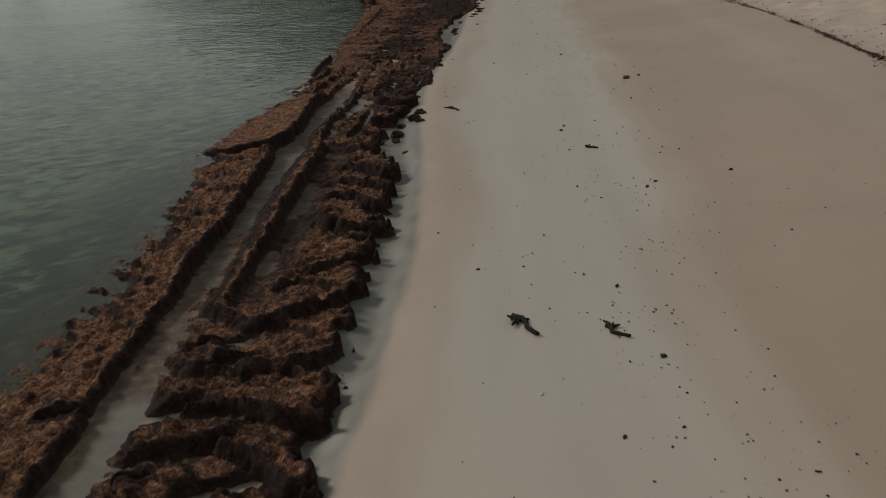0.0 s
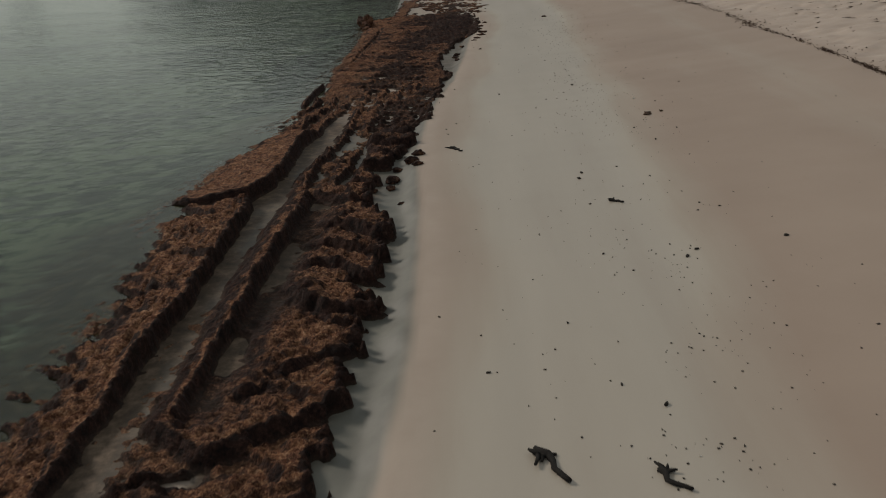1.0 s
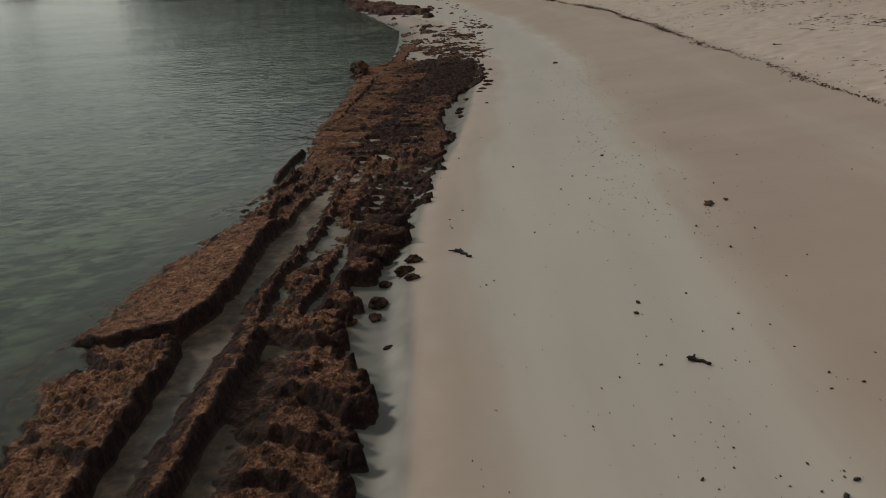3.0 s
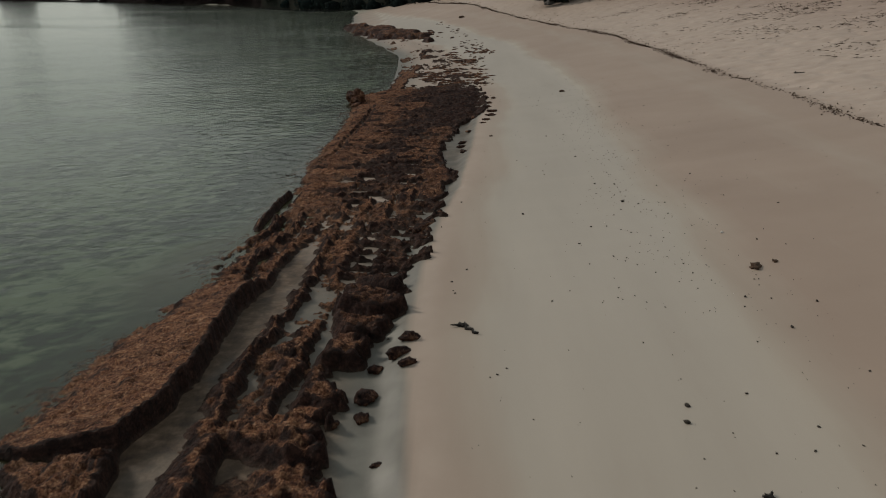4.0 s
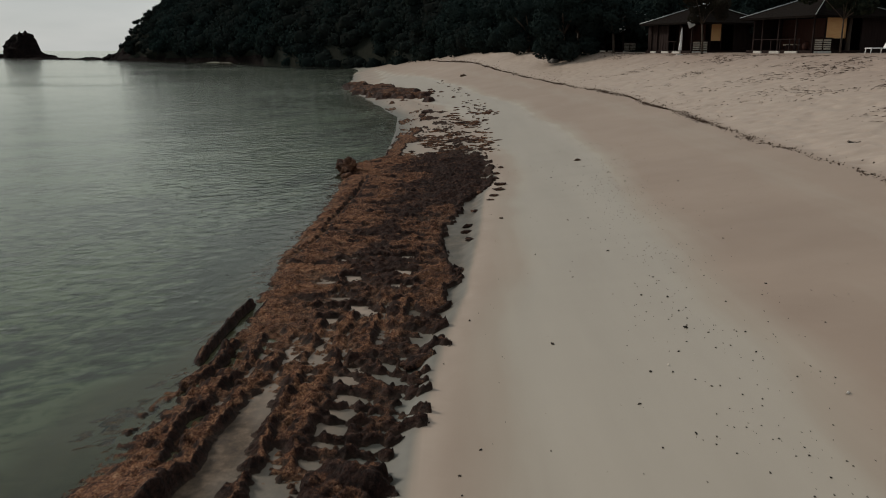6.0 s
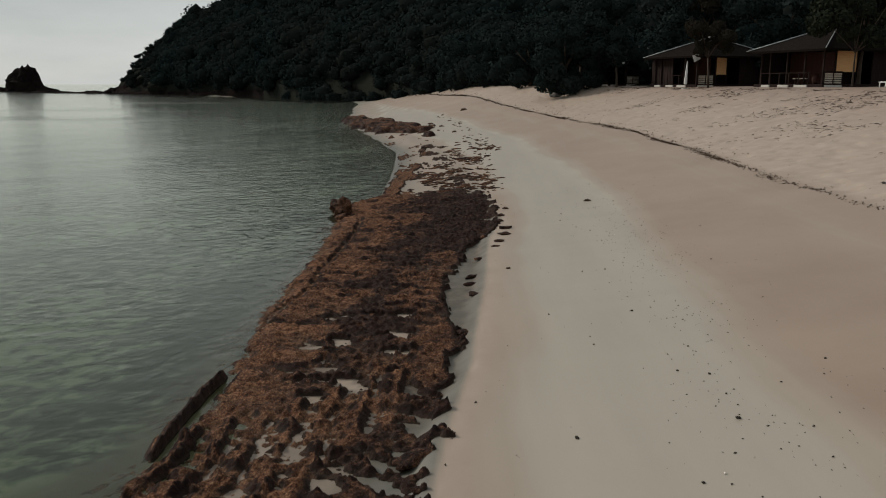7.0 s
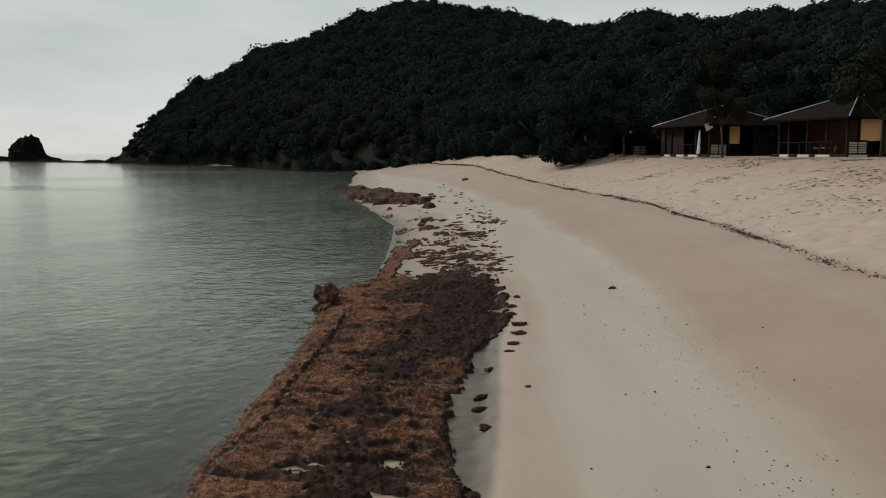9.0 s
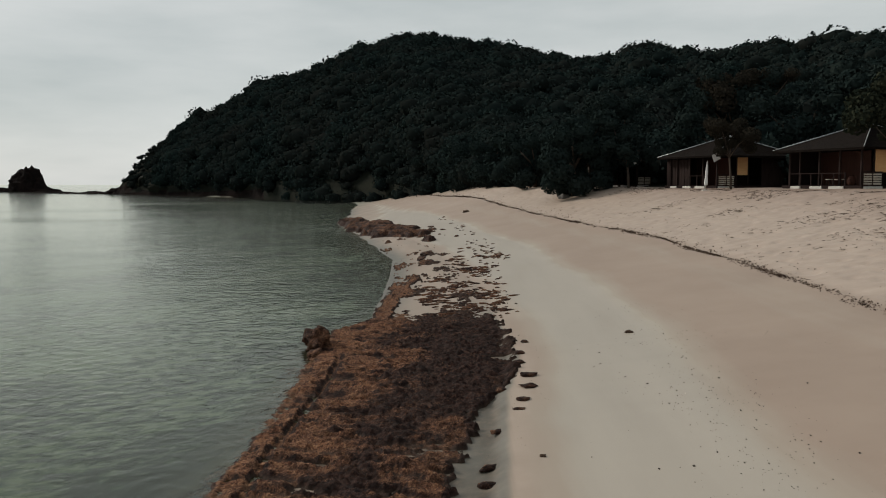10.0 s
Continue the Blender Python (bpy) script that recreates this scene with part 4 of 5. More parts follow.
for n in range(10):
    y = 24.5 + 2.0 * n + 1.1 * math.sin(5.1 * n)
    x = float(SAND_EDGE(y)) - 0.16 - 0.22 * abs(math.sin(2.3 * n))
    k = 0.09 + 0.09 * abs(math.sin(7.7 * n)) + (0.09 if n == 1 else 0)
    rock("beach_rock", x, y, (k, 0.7 * k, 0.38 * k), 37 * n, n + 101, 0.25, "small dark weedy rock in the wet hollow beside the shelf", "rocks beside the shelf")
rock("boulder", -4.42, 46.4, (0.36, 0.5, 0.40), 20, 41, 0.35, "dark weedy boulder standing in shallow water", detail=4, sink=0.1, rough=0.6)
rock("boulder", -4.3, 45.3, (0.18, 0.5, 0.15), -10, 42, 0.4, "low dark boulder beside the shelf in shallow water", sink=0.15)
for n, (x, y, sx, sy, sz, turn) in enumerate([(-2.25, 76.5, 0.30, 1.6, 0.10, -8), (-2.5, 73.8, 0.25, 1.2, 0.09, -5), (-2.7, 102, 0.3, 0.8, 0.08, 0), (-1.5, 97, 0.25, 0.5, 0.06, 0)]):
    rock("beach_rock", x, y, (sx, sy, sz), turn, n + 71, 0.2, "dark flat rock lying on pale sand", "rocks on the sand")


# ---- driftwood and debris ----


def driftwood(a, b, width, seed, label):
    """A blackened stick with a knotted, branching head."""
    rng = random.Random(seed)
    a, b = Vector((*a, on_ground(*a) + width * 0.6)), Vector((*b, on_ground(*b) + width * 0.5))
    top = new("driftwood")
    tagged(top, label, "driftwood", "driftwood on the sand")
    top.location = (a + b) / 2
    mid = top.location.copy()
    way = b - a
    side = Vector((-way.y, way.x, 0)).normalized()
    pts = [a + way * k / 5 + side * rng.uniform(-0.10, 0.10) * way.length + Vector((0, 0, 0.02 * math.sin(3 * k))) - mid for k in range(6)]
    part("stick", tube_bm(pts, [width * f for f in (1.25, 1.1, 0.8, 0.75, 0.8, 0.65)], 8), DRIFT, top)
    for k in range(5):
        start = pts[0] + way * rng.uniform(0.0, 0.22)
        ang = rng.uniform(0, 6.28)
        tip = start + Vector((math.cos(ang), math.sin(ang), rng.uniform(0.0, 0.35))) * way.length * rng.uniform(0.18, 0.36)
        part("twig", tube_bm([start, (start + tip) / 2 + side * 0.02, tip], [width * 0.75, width * 0.6, width * 0.35], 6), DRIFT, top)


driftwood((0.95, 8.74), (1.17, 8.24), 0.036, 1, "black twisted driftwood stick with a knotted head on sand")
driftwood((1.90, 8.28), (2.10, 7.98), 0.028, 2, "black broken driftwood twig lying on damp sand")
driftwood((2.76, 15.42), (2.95, 15.22), 0.026, 3, "short black driftwood stick lying on damp sand")
driftwood((0.12, 19.86), (0.38, 19.52), 0.026, 8, "black forked driftwood lying on pinkish sand")
driftwood((12.6, 40.2), (12.8, 39.8), 0.02, 6, "thin dark stick lying on trodden sand")


def clump(x, y, r, seed, label):
    me = rock_mesh("seaweed_clump", (r, r * 0.7, r * 0.45), seed + 140, 3, 0.75)
    me.materials.append(WRACK)
    ob = new("seaweed_clump", me)
    ob.matrix_world = pose(x, y, on_ground(x, y) + 0.1 * r, 0, 0, 40 * seed)
    tagged(ob, label, "seaweed", "seaweed on the sand")


clump(4.55, 20.85, 0.11, 1, "small dark clump of washed-up seaweed on sand")
clump(4.88, 21.0, 0.055, 2, "small dark scrap of washed-up seaweed on sand")
clump(1.22, 35.7, 0.06, 3, "small dark scrap of washed-up seaweed on sand")
clump(4.75, 45.65, 0.12, 4, "small dark clump of washed-up seaweed on sand")
clump(0.9, 113.0, 0.38, 5, "small dark clump of washed-up seaweed on sand")


def build_debris():
    """Bits of coral, husk and bark, thickest in a loose band along the damp sand."""
    rng = random.Random(11)
    meshes = []
    for k in range(7):
        me = rock_mesh("beach_pebble", (1, rng.uniform(0.45, 0.9), rng.uniform(0.4, 0.7)), 90 + k, 1, 0.6)
        me.materials.append(PEBBLE if k < 6 else SHELL)
        meshes.append(me)
    spots = [(2.45, 16.75, 0.05), (2.54, 17.09, 0.06), (3.32, 12.75, 0.045), (3.50, 12.96, 0.055), (2.36, 7.52, 0.05), (2.22, 9.28, 0.045), (3.49, 25.55, 0.05), (1.45, 25.5, 0.045), (4.72, 13.02, 0.05), (4.23, 18.66, 0.05),
             (0.56, 10.19, 0.03), (4.61, 22.70, 0.05)]
    for _ in range(285):
        y = rng.uniform(5.5, 46)
        u = rng.random()
        x = rng.gauss(1.2 + 0.065 * y + 0.8, 0.75) if u < 0.62 else (rng.uniform(0.0, 7.5) if u < 0.9 else rng.gauss(0.35, 0.3))
        spots.append((x, y, 0.008 + 0.022 * rng.random() ** 2.4))
    for n, (x, y, s) in enumerate(spots):
        s = min(s, 0.042)
        if x < SAND_EDGE(y) + 0.25:
            continue
        white = n == 11 or rng.random() < 0.03
        ob = new("beach_pebble", meshes[6 if white else n % 6])
        ob.matrix_world = pose(x, y, on_ground(x, y) + 0.22 * s, 0, 0, rng.uniform(0, 360)) @ Matrix.Diagonal((s, s * rng.uniform(0.7, 1.3), s, 1))
        tagged(ob, "white fragment of coral on smooth sand" if white else "small dark pebble on smooth damp sand", "pebble", "pebbles on the sand")


build_debris()


def build_grit():
    """Crumbs of shell and husk too small to tell apart, in the same loose band."""
    rng = np.random.default_rng(61)
    n = 2600
    y = 5 + 45 * rng.random(n) ** 1.2
    band = rng.random(n) < 0.7
    x = np.where(band, rng.normal(2.1 + 0.07 * y, 0.7), rng.uniform(0.2, 8.5, n))
    keep = rng.random(n) < 0.15 + 1.3 * smooth(0.42, 0.62, fbm(x * 0.9, y * 0.5, 3, 63))
    x, y = x[keep], y[keep]
    rad = 0.005 + 0.012 * rng.random(len(x)) ** 2.5
    v, f = core_blobs(np.stack([x, y, ground_z(x, y) + 0.3 * rad], -1), rad, 65, 0.6)
    me = mesh_from("shell_grit", v, f, False)
    me.materials.append(PEBBLE)
    tagged(new("shell_grit", me), "dark crumbs of shell and husk strewn over damp sand", "grit", kind="stuff")


build_grit()


def build_wrack():
    rng = np.random.default_rng(21)
    n = 24000
    y = -12 + 214 * rng.random(n) ** 1.5
    density = vnoise(y * 0.8, 0 * y, 5)
    keep = rng.random(n) < 0.13 + 1.2 * density ** 2
    y = y[keep]
    n = len(y)
    x = WRACK_LINE(y) + 0.25 * (fbm(y * 0.25, 0 * y, 3, 8) - 0.5) + rng.normal(size=n) * (0.03 + 0.13 * vnoise(y * 0.5, 0 * y, 9)) + np.where(rng.random(n) < 0.12, rng.exponential(0.5, n), 0)
    z = ground_z(x, y) + 0.015
    rad = (0.010 + 0.016 * rng.random(n) ** 2) * (1 + np.maximum(y, 5) / 55)
    v, f = crown_cloud(np.stack([x, y, z], -1), rad, 5, 0.55, 9, 0.45)
    me = mesh_from("seaweed_line", v, f, False)
    me.materials.append(WRACK)
    tagged(new("seaweed_line", me), "dark dried seaweed left along the high tide line", "seaweed", kind="stuff")


build_wrack()

def build_weed_scraps():
    """Flat scraps of weed-grown rock strewn over the sand past the end of the shelf."""
    rng = np.random.default_rng(57)
    n = 5200
    y = 50 + 64 * rng.random(n) ** 1.25
    x = -2.8 + 6.2 * rng.random(n)
    mid = -0.3 + 0.055 * (y - 52) - 0.0032 * np.clip(y - 74, 0, 60) ** 2
    reach = np.interp(y, [50, 56, 66, 76, 84, 100, 114], [2.3, 2.5, 2.3, 1.7, 1.2, 1.6, 1.2])
    x = np.where(y > 84, mid - 1.0 + rng.normal(size=n) * 1.1, x)
    thick = smooth(1.0, 0.25, np.abs(x - mid) / reach) * np.interp(y, [50, 54, 62, 72, 78, 84, 114], [1.0, 0.95, 0.55, 0.6, 0.18, 0.10, 0.10])
    thick = thick * (1 - 0.75 * smooth(84, 88, y)) + 0.8 * np.exp(-((x - 2.1) / 0.55) ** 2 - ((y - 70.5) / 2.6) ** 2)
    keep = rng.random(n) < thick * (0.12 + 1.5 * smooth(0.42, 0.60, fbm(x * 1.1, y * 0.55, 3, 58)))
    x, y = x[keep], y[keep]
    n = len(x)
    size = 0.05 + 0.16 * rng.random(n) ** 1.8
    v, f = core_blobs(np.zeros((n, 3)), np.ones(n), 59, 1.0)
    v = v.reshape(n, -1, 3) * np.stack([size * (1.1 + 0.9 * rng.random(n)), size * (0.5 + 0.5 * rng.random(n)), 0.035 + 0.22 * size], -1)[:, None, :]
    turn = rng.normal(0.25, 0.25, n)
    ca, sa = np.cos(turn)[:, None], np.sin(turn)[:, None]
    v = np.stack([v[..., 0] * ca - v[..., 1] * sa, v[..., 0] * sa + v[..., 1] * ca, v[..., 2]], -1) + np.stack([x, y, ground_z(x, y)], -1)[:, None, :]
    count = v.shape[0] * v.shape[1]
    me = mesh_from("weed_scraps", v.reshape(-1, 3), f, True, {"brown": np.repeat(0.1 + 0.6 * rng.random(n), v.shape[1]), "relief": np.full(count, 0.2)})
    me.materials.append(REEF)
    tagged(new("weed_scraps", me), "dark scraps of weedy rock strewn over pale sand", "rock", kind="stuff")


build_weed_scraps()

# ---- sea rocks off the point ----


def sea_stack(x, y, size, seed, label, detail=4, jag=0.12):
    bm = bmesh.new()
    bmesh.ops.create_icosphere(bm, subdivisions=detail, radius=1)
    off = Vector((seed * 3.7, seed * 1.9, seed))
    for v in bm.verts:
        d = v.co.normalized()
        lift = 1 + 0.30 * noise.fractal(d * 1.6 + off, 0.8, 2.0, 6) + 0.10 * noise.fractal(d * 7 + off, 0.8, 2.0, 4)
        flare = 1 + 0.35 * max(0.0, 0.25 - d.z)
        neck = 1 - 0.30 * max(d.z, 0.0) ** 2
        lift += jag * abs(noise.fractal(d * 4.5 + off, 0.7, 2.2, 5))
        v.co = Vector((d.x * size[0] * lift * flare * neck, d.y * size[1] * lift * flare * neck, max(d.z, -0.15) * size[2] * lift))
    ob = part("sea_rock", bm, ROCK)
    ob.location = (x, y, -0.5)
    return tagged(ob, label, "rock", "rocks off the headland")


sea_stack(-264.0, 522, (11.2, 11, 13.4), 4, "steep dark sea rock standing off the point")
sea_stack(-258.5, 520, (15, 8, 3.2), 7, "low dark skerry at the foot of the sea rock", 3)
sea_stack(-281, 522, (10, 7, 3.0), 8, "low dark skerry beside the sea rock", 3)
sea_stack(-166, 421, (6.5, 6, 3.2), 9, "dark tumbled rock at the tip of the headland", 3)
sea_stack(-182, 430, (5.5, 5, 1.9), 10, "small dark skerry rising from the sea", 3)
for n, (x, y, l) in enumerate([(-186, 436, 13), (-205, 446, 16), (-222, 452, 12), (-160, 412, 8)]):
    sea_stack(x, y, (l, 4, 1.25), 11 + n, "low dark reef just above the sea", 3)

# ---- beach houses ----


def hip_roof_bm(x0, y0, x1, y1, z, top, ridge, thick):
    """A hipped roof with a short ridge along y, as a slab with thickness."""
    bm = bmesh.new()
    xm, ym = (x0 + x1) / 2, (y0 + y1) / 2
    for dz in (0, -thick):
        inset = 0.0 if dz == 0 else 0.05
        c = [bm.verts.new(p) for p in ((x0 + inset, y0 + inset, z + dz), (x1 - inset, y0 + inset, z + dz), (x1 - inset, y1 - inset, z + dz), (x0 + inset, y1 - inset, z + dz))]
        a, b = bm.verts.new((xm, ym - ridge / 2, top + dz)), bm.verts.new((xm, ym + ridge / 2, top + dz))
        faces = [(c[0], c[1], a), (c[1], c[2], b, a), (c[2], c[3], b), (c[3], c[0], a, b)]
        for f in faces:
            bm.faces.new(f if dz == 0 else f[::-1])
        if dz == 0:
            upper = c
    for k in range(4):
        bm.verts.ensure_lookup_table()
        bm.faces.new((upper[k], bm.verts[6 + k], bm.verts[6 + (k + 1) % 4], upper[(k + 1) % 4]))
    return bm


def beach_house(boarded=True):
    """Front corner of the eaves at the origin; one face along x, the sea face along y."""
    hut = new("beach_house")
    tagged(hut, "dark wooden beach house with a hipped thatched roof and open porch", "house", "beach houses along the sand")
    B, A, EAVE, TOP = 9.4, 8.2, 2.75, 4.55
    part("floor_slab", box_bm((B - 1.0, A - 1.0, 0.22), (B / 2, A / 2, 0.09), 0.02), DARK_WOOD, hut)
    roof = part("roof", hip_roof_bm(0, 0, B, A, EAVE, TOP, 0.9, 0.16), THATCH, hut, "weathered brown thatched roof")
    xm, ym = B / 2, A / 2
    for a, b in (((0, 0), -1), ((B, 0), -1), ((B, A), 1), ((0, A), 1)):
        p, q = Vector((*a, EAVE + 0.04)), Vector((xm, ym + b * 0.45, TOP + 0.05))
        part("ridge_cap", tube_bm([p, (p + q) / 2, q], [0.036, 0.036, 0.036], 5), RIDGE_METAL, roof, "pale metal ridge cap")
    part("ridge_cap", tube_bm([(xm, ym - 0.45, TOP + 0.06), (xm, ym + 0.45, TOP + 0.06)], [0.09, 0.09], 5), RIDGE_METAL, roof, "pale metal ridge cap")
    # face along x: railing, blind, dark doorway, closed wall
    y0 = 0.95
    boards = 9
    for k in range(boards):
        w = 2.85 / boards
        part("wall_board", box_bm((w - 0.012, 0.07, 2.5), (5.75 + w * (k + 0.5), y0 + 0.004 * (k % 3), 1.42), 0.006), DARK_WOOD, hut)
    part("side_wall", box_bm((0.10, A - 2.0, 2.5), (B - 0.75, A / 2, 1.42), 0.01), DARK_WOOD, hut)
    part("back_wall", box_bm((B - 1.6, 0.10, 2.5), (B / 2, A - 0.95, 1.42), 0.01), DARK_WOOD, hut)
    part("inner_wall", box_bm((0.10, A - 3.6, 2.5), (3.75, A / 2 + 0.9, 1.42), 0.01), RED_WOOD, hut, "red-brown board wall inside the porch")
    part("door_jamb", box_bm((0.12, 0.12, 2.5), (5.70, y0, 1.42), 0.01), DARK_WOOD, hut)
    part("cross_wall", box_bm((2.0, 0.08, 2.5), (4.75, 3.0, 1.42), 0.01), DARK_WOOD, hut)
    wide = 1.10 if boarded else 1.95
    part("window_blind", box_bm((wide, 0.05, 1.58), (4.33 - wide / 2, y0 + 0.25, 1.90), 0.01), BLIND, hut, "orange woven window blind")
    for x in (4.27 - wide, 4.40):
        part("blind_post", box_bm((0.09, 0.09, 2.5), (x, y0 + 0.25, 1.42), 0.01), DARK_WOOD, hut)
    railing = part("railing", box_bm((1.75, 0.06, 0.07), (1.75, y0 - 0.15, 1.12), 0.01), DARK_WOOD, hut, "porch railing with pale slats")
    for x in (0.88, 1.75, 2.62):
        part("baluster", box_bm((0.07, 0.07, 1.0), (x, y0 - 0.15, 0.65), 0.008), DARK_WOOD, railing)
    for k in range(5):
        for x in (1.32, 2.18):
            part("slat", box_bm((0.74, 0.025, 0.11), (x, y0 - 0.17, 0.32 + 0.16 * k), 0.005), PALE_SLAT, railing)
    # sea face: posts, lowered boards, footings
    for k, y in enumerate((0.9, 2.7, 4.5, 6.3, A - 0.9)):
        part("post", box_bm((0.13, 0.13, 2.6), (0.85, y, 1.36), 0.012), DARK_WOOD, hut)
    for k in range(8 if boarded else 0):
        part("porch_board", box_bm((0.06, 0.40, 2.35), (0.95, 4.75 + 0.43 * k, 1.38), 0.006), DARK_WOOD, hut)
    for x, y, l in ((0.55, 2.6, 1.3), (0.55, 4.4, 1.1), (0.55, 6.3, 0.9), (1.5, 0.62, 1.7)):
        along_x = y < 1
        part("footing", box_bm((l, 0.30, 0.20) if along_x else (0.30, l, 0.20), (x, y, 0.05), 0.02), CONCRETE, hut, "pale concrete footing")
    for y in (2.3, 3.2, 4.1, 5.0) if boarded else (2.0, 3.0, 4.0, 5.0, 6.0, 7.0):
        part("rail_post", box_bm((0.08, 0.08, 0.95), (0.62, y, 0.6), 0.008), DARK_WOOD, hut)
    part("porch_rail", box_bm((0.06, 2.8 if boarded else 5.1, 0.06), (0.62, 3.65 if boarded else 4.5, 1.05), 0.008), DARK_WOOD, hut)
    if boarded:
        part("gutter_sheet", box_bm((0.72, 0.03, 0.60), (0.05, 0.06, EAVE - 0.16), 0.004, Matrix.Rotation(radians(-24), 4, "Y")), CANVAS, hut, "loose pale metal sheet under the eaves")
    return hut


house = beach_house()
house.matrix_world = pose(21.4, 91.0, on_ground(22, 92), 0, 0, 21.7)
open_house = beach_house(False)
open_house.matrix_world = pose(26.5, 76.6, on_ground(27, 77), 0, 0, 21.7)
copy_thing(house, pose(18.9, 110.2, on_ground(20, 111), 0, 0, 24))


def porch_bench(at):
    top = new("bench")
    tagged(top, "low pale wooden bench standing on the dark porch", "bench")
    top.matrix_world = at
    for k in range(3):
        part("slat", box_bm((1.3, 0.12, 0.035), (0, -0.14 + 0.14 * k, 0.43), 0.006), PALE_SLAT, top)
    for x in (-0.55, 0.55):
        for y in (-0.14, 0.14):
            part("leg", box_bm((0.06, 0.06, 0.42), (x, y, 0.21), 0.006), DARK_WOOD, top)


def storage_jar(at):
    top = new("storage_jar")
    tagged(top, "round reddish clay water jar on the porch floor", "jar")
    top.matrix_world = at
    body = part("body", tube_bm([(0, 0, 0), (0, 0, 0.12), (0, 0, 0.38), (0, 0, 0.58), (0, 0, 0.66)], [0.17, 0.25, 0.29, 0.22, 0.15], 14), RED_WOOD, top)
    part("lid", tube_bm([(0, 0, 0.655), (0, 0, 0.70)], [0.17, 0.13], 14), DARK_WOOD, body)


porch_bench(open_house.matrix_world @ pose(1.5, 3.7, 0.20, 0, 0, 95))
storage_jar(open_house.matrix_world @ pose(2.4, 3.1, 0.20))


def furled_umbrella(x, y):
    top = new("beach_umbrella")
    tagged(top, "closed white canvas beach umbrella on a pole", "umbrella")
    top.location = (x, y, on_ground(x, y) - 0.05)
    part("pole", tube_bm([(0, 0, 0), (0.06, 0, 1.1), (0.12, 0, 2.35)], [0.025, 0.025, 0.02], 7), PALE_SLAT, top)
    bm = bmesh.new()
    rings = []
    for k in range(9):
        z = 0.45 + 1.95 * k / 8
        r = 0.115 * (1 - (k / 8) ** 2 * 0.8) * (0.75 if k == 3 else 1)
        rings.append([bm.verts.new((0.04 + 0.035 * k / 4 + r * (1 + 0.25 * (j % 2)) * math.cos(j * math.pi / 6), r * (1 + 0.25 * (j % 2)) * math.sin(j * math.pi / 6), z)) for j in range(12)])
    for a, b in zip(rings, rings[1:]):
        for j in range(12):
            bm.faces.new((a[j], a[(j + 1) % 12], b[(j + 1) % 12], b[j]))
    part("canopy", bm, CANVAS, top, "furled white canvas canopy")
    part("foot", box_bm((0.5, 0.5, 0.12), (0, 0, 0.05), 0.02), CONCRETE, top, "concrete umbrella foot")


furled_umbrella(19.9, 88.8)


def sun_lounger(x, y, turn):
    top = new("sun_lounger")
    tagged(top, "white plastic sun lounger with a raised back on sand", "lounger")
    top.matrix_world = pose(x, y, on_ground(x, y), 0, 0, turn)
    part("seat", box_bm((1.30, 0.62, 0.05), (0.65, 0, 0.36), 0.015), PLASTIC, top)
    for k in range(6):
        part("slat", box_bm((0.14, 0.56, 0.02), (0.12 + 0.21 * k, 0, 0.40), 0.004), PLASTIC, top)
    part("backrest", box_bm((0.72, 0.60, 0.05), (1.52, 0, 0.68), 0.015, Matrix.Rotation(radians(-62), 4, "Y")), PLASTIC, top)
    for lx, ly in ((0.08, -0.26), (0.08, 0.26), (1.25, -0.26), (1.25, 0.26)):
        part("leg", tube_bm([(lx, ly, 0.36), (lx - 0.04, ly, 0)], [0.032, 0.028], 6), PLASTIC, top)


sun_lounger(26.6, 68.4, 12)


def broken_fence(x, y):
    top = new("fence")
    tagged(top, "broken low fence of weathered driftwood stakes on sand", "fence")
    top.location = (x, y, on_ground(x, y))
    rng = random.Random(5)
    for k in range(9):
        px, h = k * 0.55, rng.uniform(0.6, 1.5)
        part("stake", tube_bm([(px, 0, -0.2), (px + rng.uniform(-0.2, 0.2), 0.1, h)], [0.07, 0.05], 6), BARK, top)
    part("rail", tube_bm([(0, 0, 0.35), (4.4, 0.1, 0.55)], [0.05, 0.05], 6), BARK, top)


broken_fence(-5.6, 190)


def signboard(x, y, h, tilt):
    top = new("signboard")
    tagged(top, "small white board leaning on a short post", "board")
    top.location = (x, y, on_ground(x, y))
    part("post", tube_bm([(0, 0, -0.1), (tilt * 0.5, 0, h * 0.7)], [0.035, 0.03], 6), BARK, top)
    part("panel", box_bm((0.30, 0.04, h * 0.7), (tilt * 0.6, -0.05, h * 0.62), 0.008, Matrix.Rotation(radians(24), 4, "Y")), PLASTIC, top)


signboard(13.1, 106.5, 1.0, 0.15)
signboard(14.9, 109.5, 0.45, 0.05)
rock("pale_rock", 10.7, 105.3, (0.55, 0.4, 0.3), 15, 88, 0.0, "pale grey rock half buried beside a bush", material=GREY_ROCK)

# ---- trees at the back of the beach ----


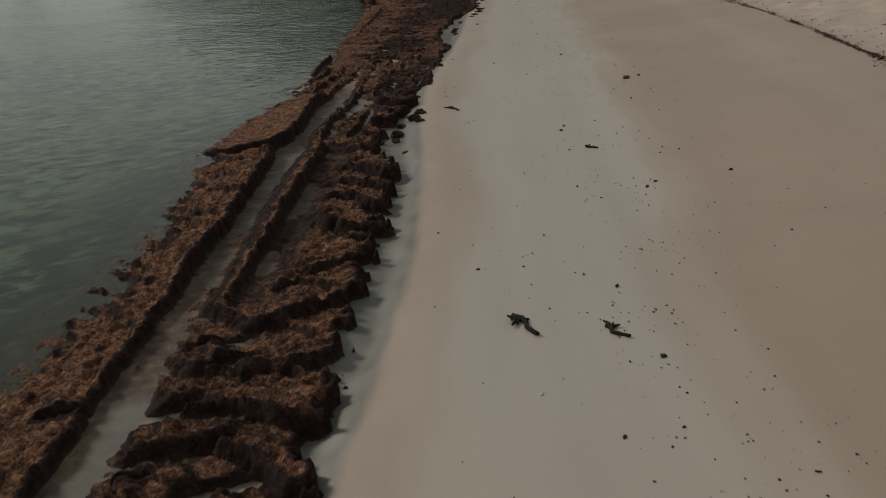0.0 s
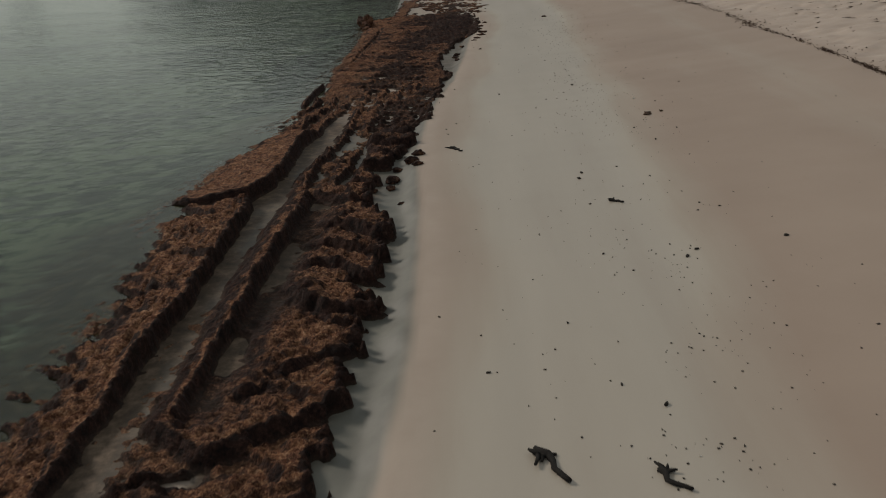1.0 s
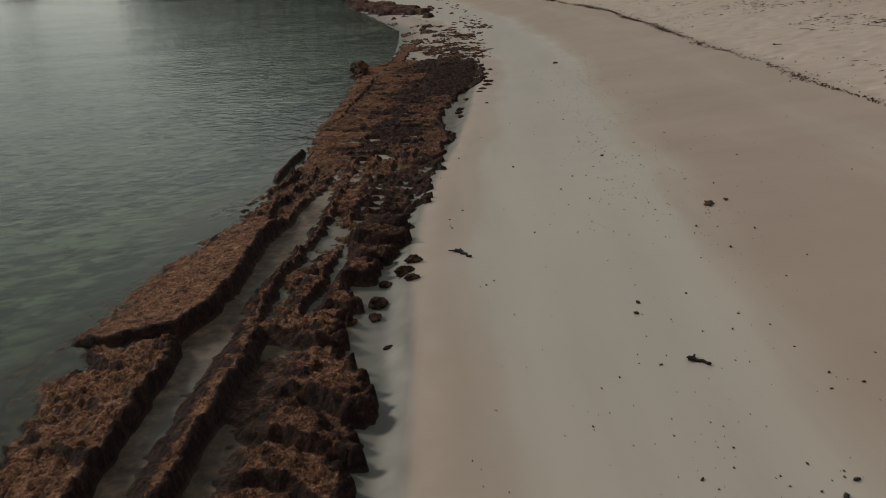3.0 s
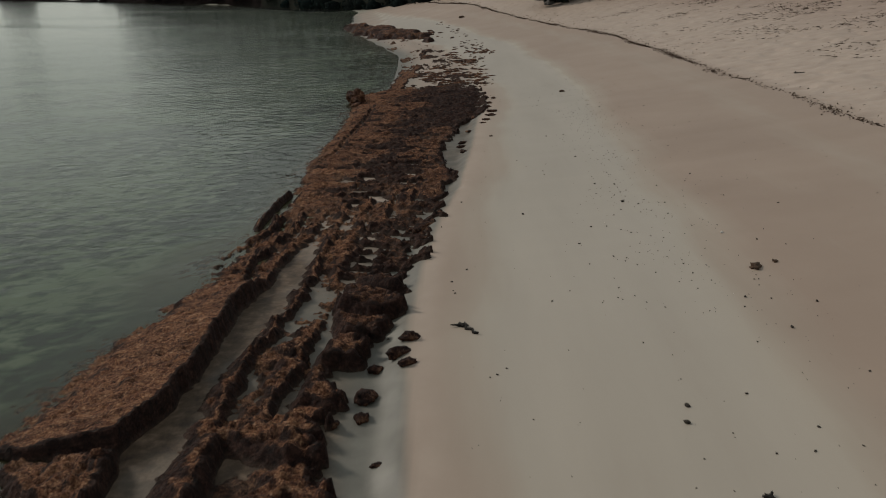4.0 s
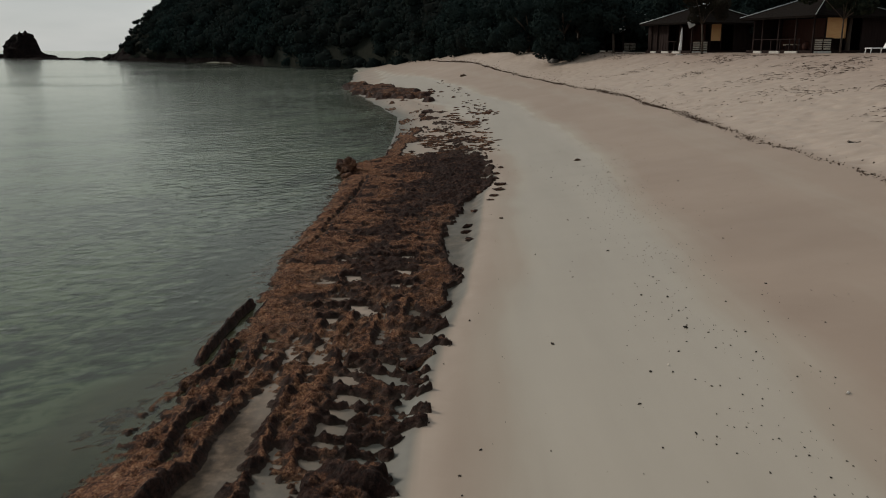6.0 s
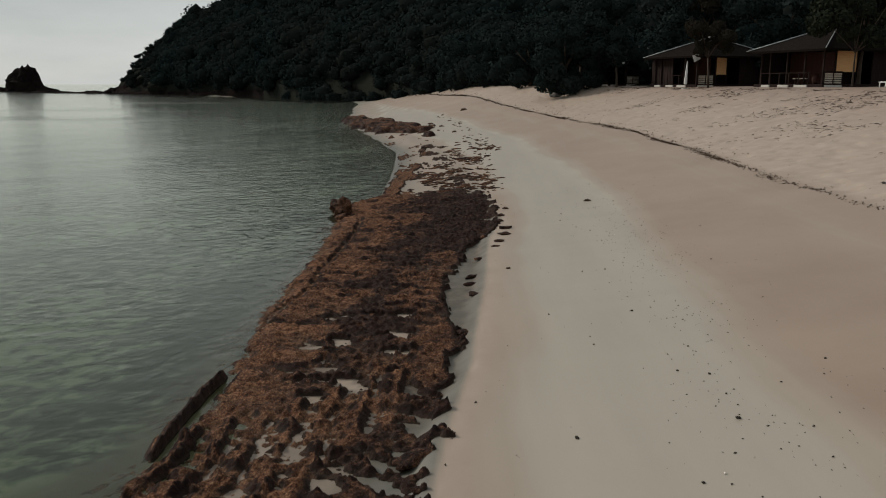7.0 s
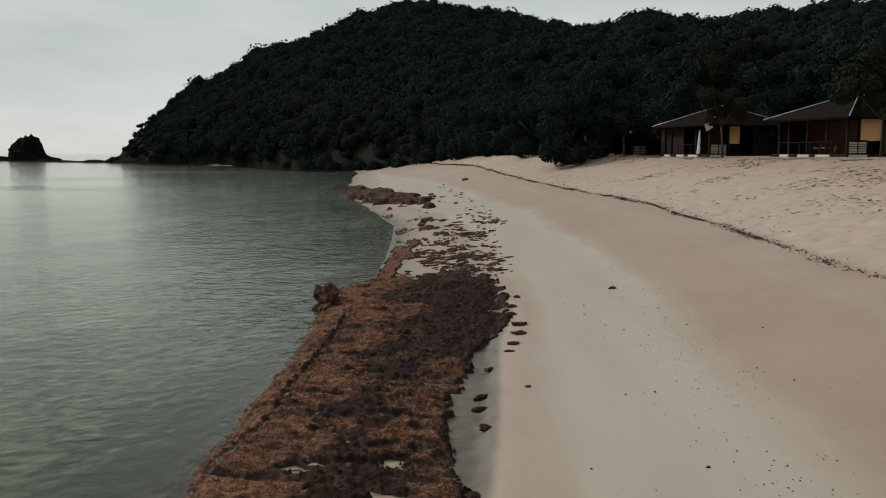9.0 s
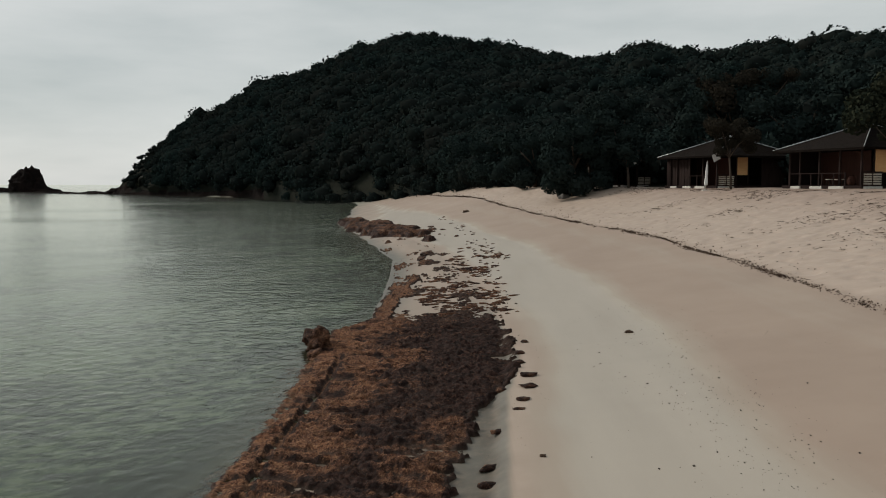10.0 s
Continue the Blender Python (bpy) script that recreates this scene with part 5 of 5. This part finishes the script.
def tree(x, y, height, crowns, seed, label, leaf=0.30, per=520, trunk_r=0.16, fork=3, group="trees behind the beach", leaves=None):
    """A tapered, leaning trunk with limbs to each mass of leaves. crowns: (dx, dy, z, radius)."""
    rng = random.Random(seed)
    z0 = on_ground(x, y)
    top = new("tree")
    tagged(top, label, "tree", group)
    top.location = (x, y, z0)
    knee = Vector((rng.uniform(-0.2, 0.2), rng.uniform(-0.2, 0.2), height * 0.36))
    part("trunk", tube_bm([(0, 0, -0.3), (knee.x * 0.3, knee.y * 0.6, height * 0.18), tuple(knee)], [trunk_r * 1.25, trunk_r, trunk_r * 0.8], 9), BARK, top)
    for dx, dy, z, r in crowns[:7]:
        tip = Vector((dx, dy, z))
        bend = (knee + tip) / 2 + Vector((rng.uniform(-0.3, 0.3), rng.uniform(-0.3, 0.3), 0.15))
        part("limb", tube_bm([knee, bend, tip], [trunk_r * 0.6, trunk_r * 0.42, trunk_r * 0.15], 6), BARK, top)
    cs, rs = np.array([c[:3] for c in crowns], float), np.array([c[3] for c in crowns], float)
    v1, f1 = core_blobs(cs, rs * 0.72, seed)
    v2, f2 = crown_cloud(cs, rs, per, leaf / float(rs.mean()), seed + 1, 0.85)
    tris = np.concatenate([f2[:, [0, 1, 2]], f2[:, [0, 2, 3]]]) + len(v1)
    me = mesh_from("crown", np.concatenate([v1, v2]), np.concatenate([f1, tris]), False)
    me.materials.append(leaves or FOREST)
    ob = new("crown", me)
    ob.parent = top
    return top


def crown_set(seed, width, low, high, count, r0, r1):
    rng = random.Random(seed)
    return [(rng.uniform(-1, 1) * width, rng.uniform(-1, 1) * width * 0.8, low + (high - low) * rng.random() ** 0.8, rng.uniform(r0, r1)) for _ in range(count)]


tree(21.7, 88.0, 7.0, crown_set(1, 1.8, 2.9, 5.3, 16, 0.45, 0.95), 1, "slender beach tree with a small leafy crown before a house", 0.055, 900, 0.085, leaves=DRY_LEAVES)
tree(30.2, 79.0, 8.5, crown_set(2, 2.4, 4.1, 7.2, 14, 0.7, 1.3), 2, "spreading beach tree with dark leaves beside a house", 0.13, 420, 0.14, leaves=LEAVES)
tree(27.3, 73.8, 6.5, crown_set(5, 2.7, 3.3, 6.4, 26, 0.45, 1.0), 9, "leaning beach tree with a thin open crown before a house", 0.09, 420, 0.06, leaves=LEAVES)
tree(27.0, 101.0, 11.0, crown_set(7, 3.6, 7.4, 10.6, 26, 0.6, 1.2), 12, "broad reddish-brown tree crown rising behind a house", 0.10, 420, 0.2, leaves=DRY_LEAVES)
tree(10.4, 107.5, 4.4, crown_set(3, 1.9, 0.5, 3.3, 16, 0.6, 1.0), 3, "low dark bushy tree overhanging the sand", 0.11, 560, 0.16)
tree(16.9, 104.0, 6.5, crown_set(8, 2.3, 2.4, 6.2, 20, 0.6, 1.15), 14, "dark leafy tree hanging over a house's roof", 0.10, 480, 0.12)
for n, (x, y, h, w) in enumerate([(11.6, 105, 7.5, 3.0), (14.0, 110, 6.5, 2.6), (9.5, 124, 6.5, 3.0), (6.0, 142, 7, 3.4), (1.5, 166, 7, 3.6), (-5, 194, 7, 4.0), (19.5, 120, 10, 4.5), (25.5, 103, 10.5, 4.2),
                                  (31.5, 98, 11, 4.5), (37, 92, 12, 4.8), (33.5, 83, 9.5, 3.4), (42, 80, 12, 4.5)]):
    tree(x, y, h, crown_set(30 + n, w, 0.10 * h, h, 22, 0.28 * w, 0.50 * w), 40 + n, "dark broad-leaved tree at the back of the beach", 0.13, 620, 0.22)


def build_litter():
    """Leaf scraps, husks and twigs trodden into the loose sand, thickest near the trees."""
    rng = np.random.default_rng(33)
    n = 15000
    y = 14 + 95 * rng.random(n)
    up = 0.3 + 13.5 * rng.random(n) ** 0.6
    x = WRACK_LINE(y) + up
    patchy = fbm(x * 0.24, y * 0.30, 3, 35)
    keep = rng.random(n) < (0.05 + 1.6 * smooth(0.53, 0.66, patchy)) * (0.22 + 0.78 * smooth(3, 10, up))
    x, y = x[keep], y[keep]
    n = len(x)
    z = ground_z(x, y) - 0.01
    ang = rng.normal(0.5, 0.5, n)
    l, w, t = 0.06 + 0.34 * rng.random(n) ** 2.2, 0.014 + 0.03 * rng.random(n), 0.012 + 0.02 * rng.random(n)
    ux, uy = np.cos(ang), np.sin(ang)
    corners = [(-1, -0.5, 0), (1, -0.3, 0), (0.8, 0.6, 0), (-0.9, 0.5, 0), (0.1, 0.05, 1)]
    verts = np.stack([np.stack([x + a * l * ux - b * w * uy, y + a * l * uy + b * w * ux, z + c * t], -1) for a, b, c in corners], 1).reshape(-1, 3)
    tri = np.array([(0, 1, 4), (1, 2, 4), (2, 3, 4), (3, 0, 4)])
    faces = (tri[None] + 5 * np.arange(n)[:, None, None]).reshape(-1, 3)
    me = mesh_from("beach_litter", verts, faces, False)
    me.materials.append(WRACK)
    tagged(new("beach_litter", me), "dry brown leaf scraps and twigs strewn over trodden sand", "litter", kind="stuff")


build_litter()
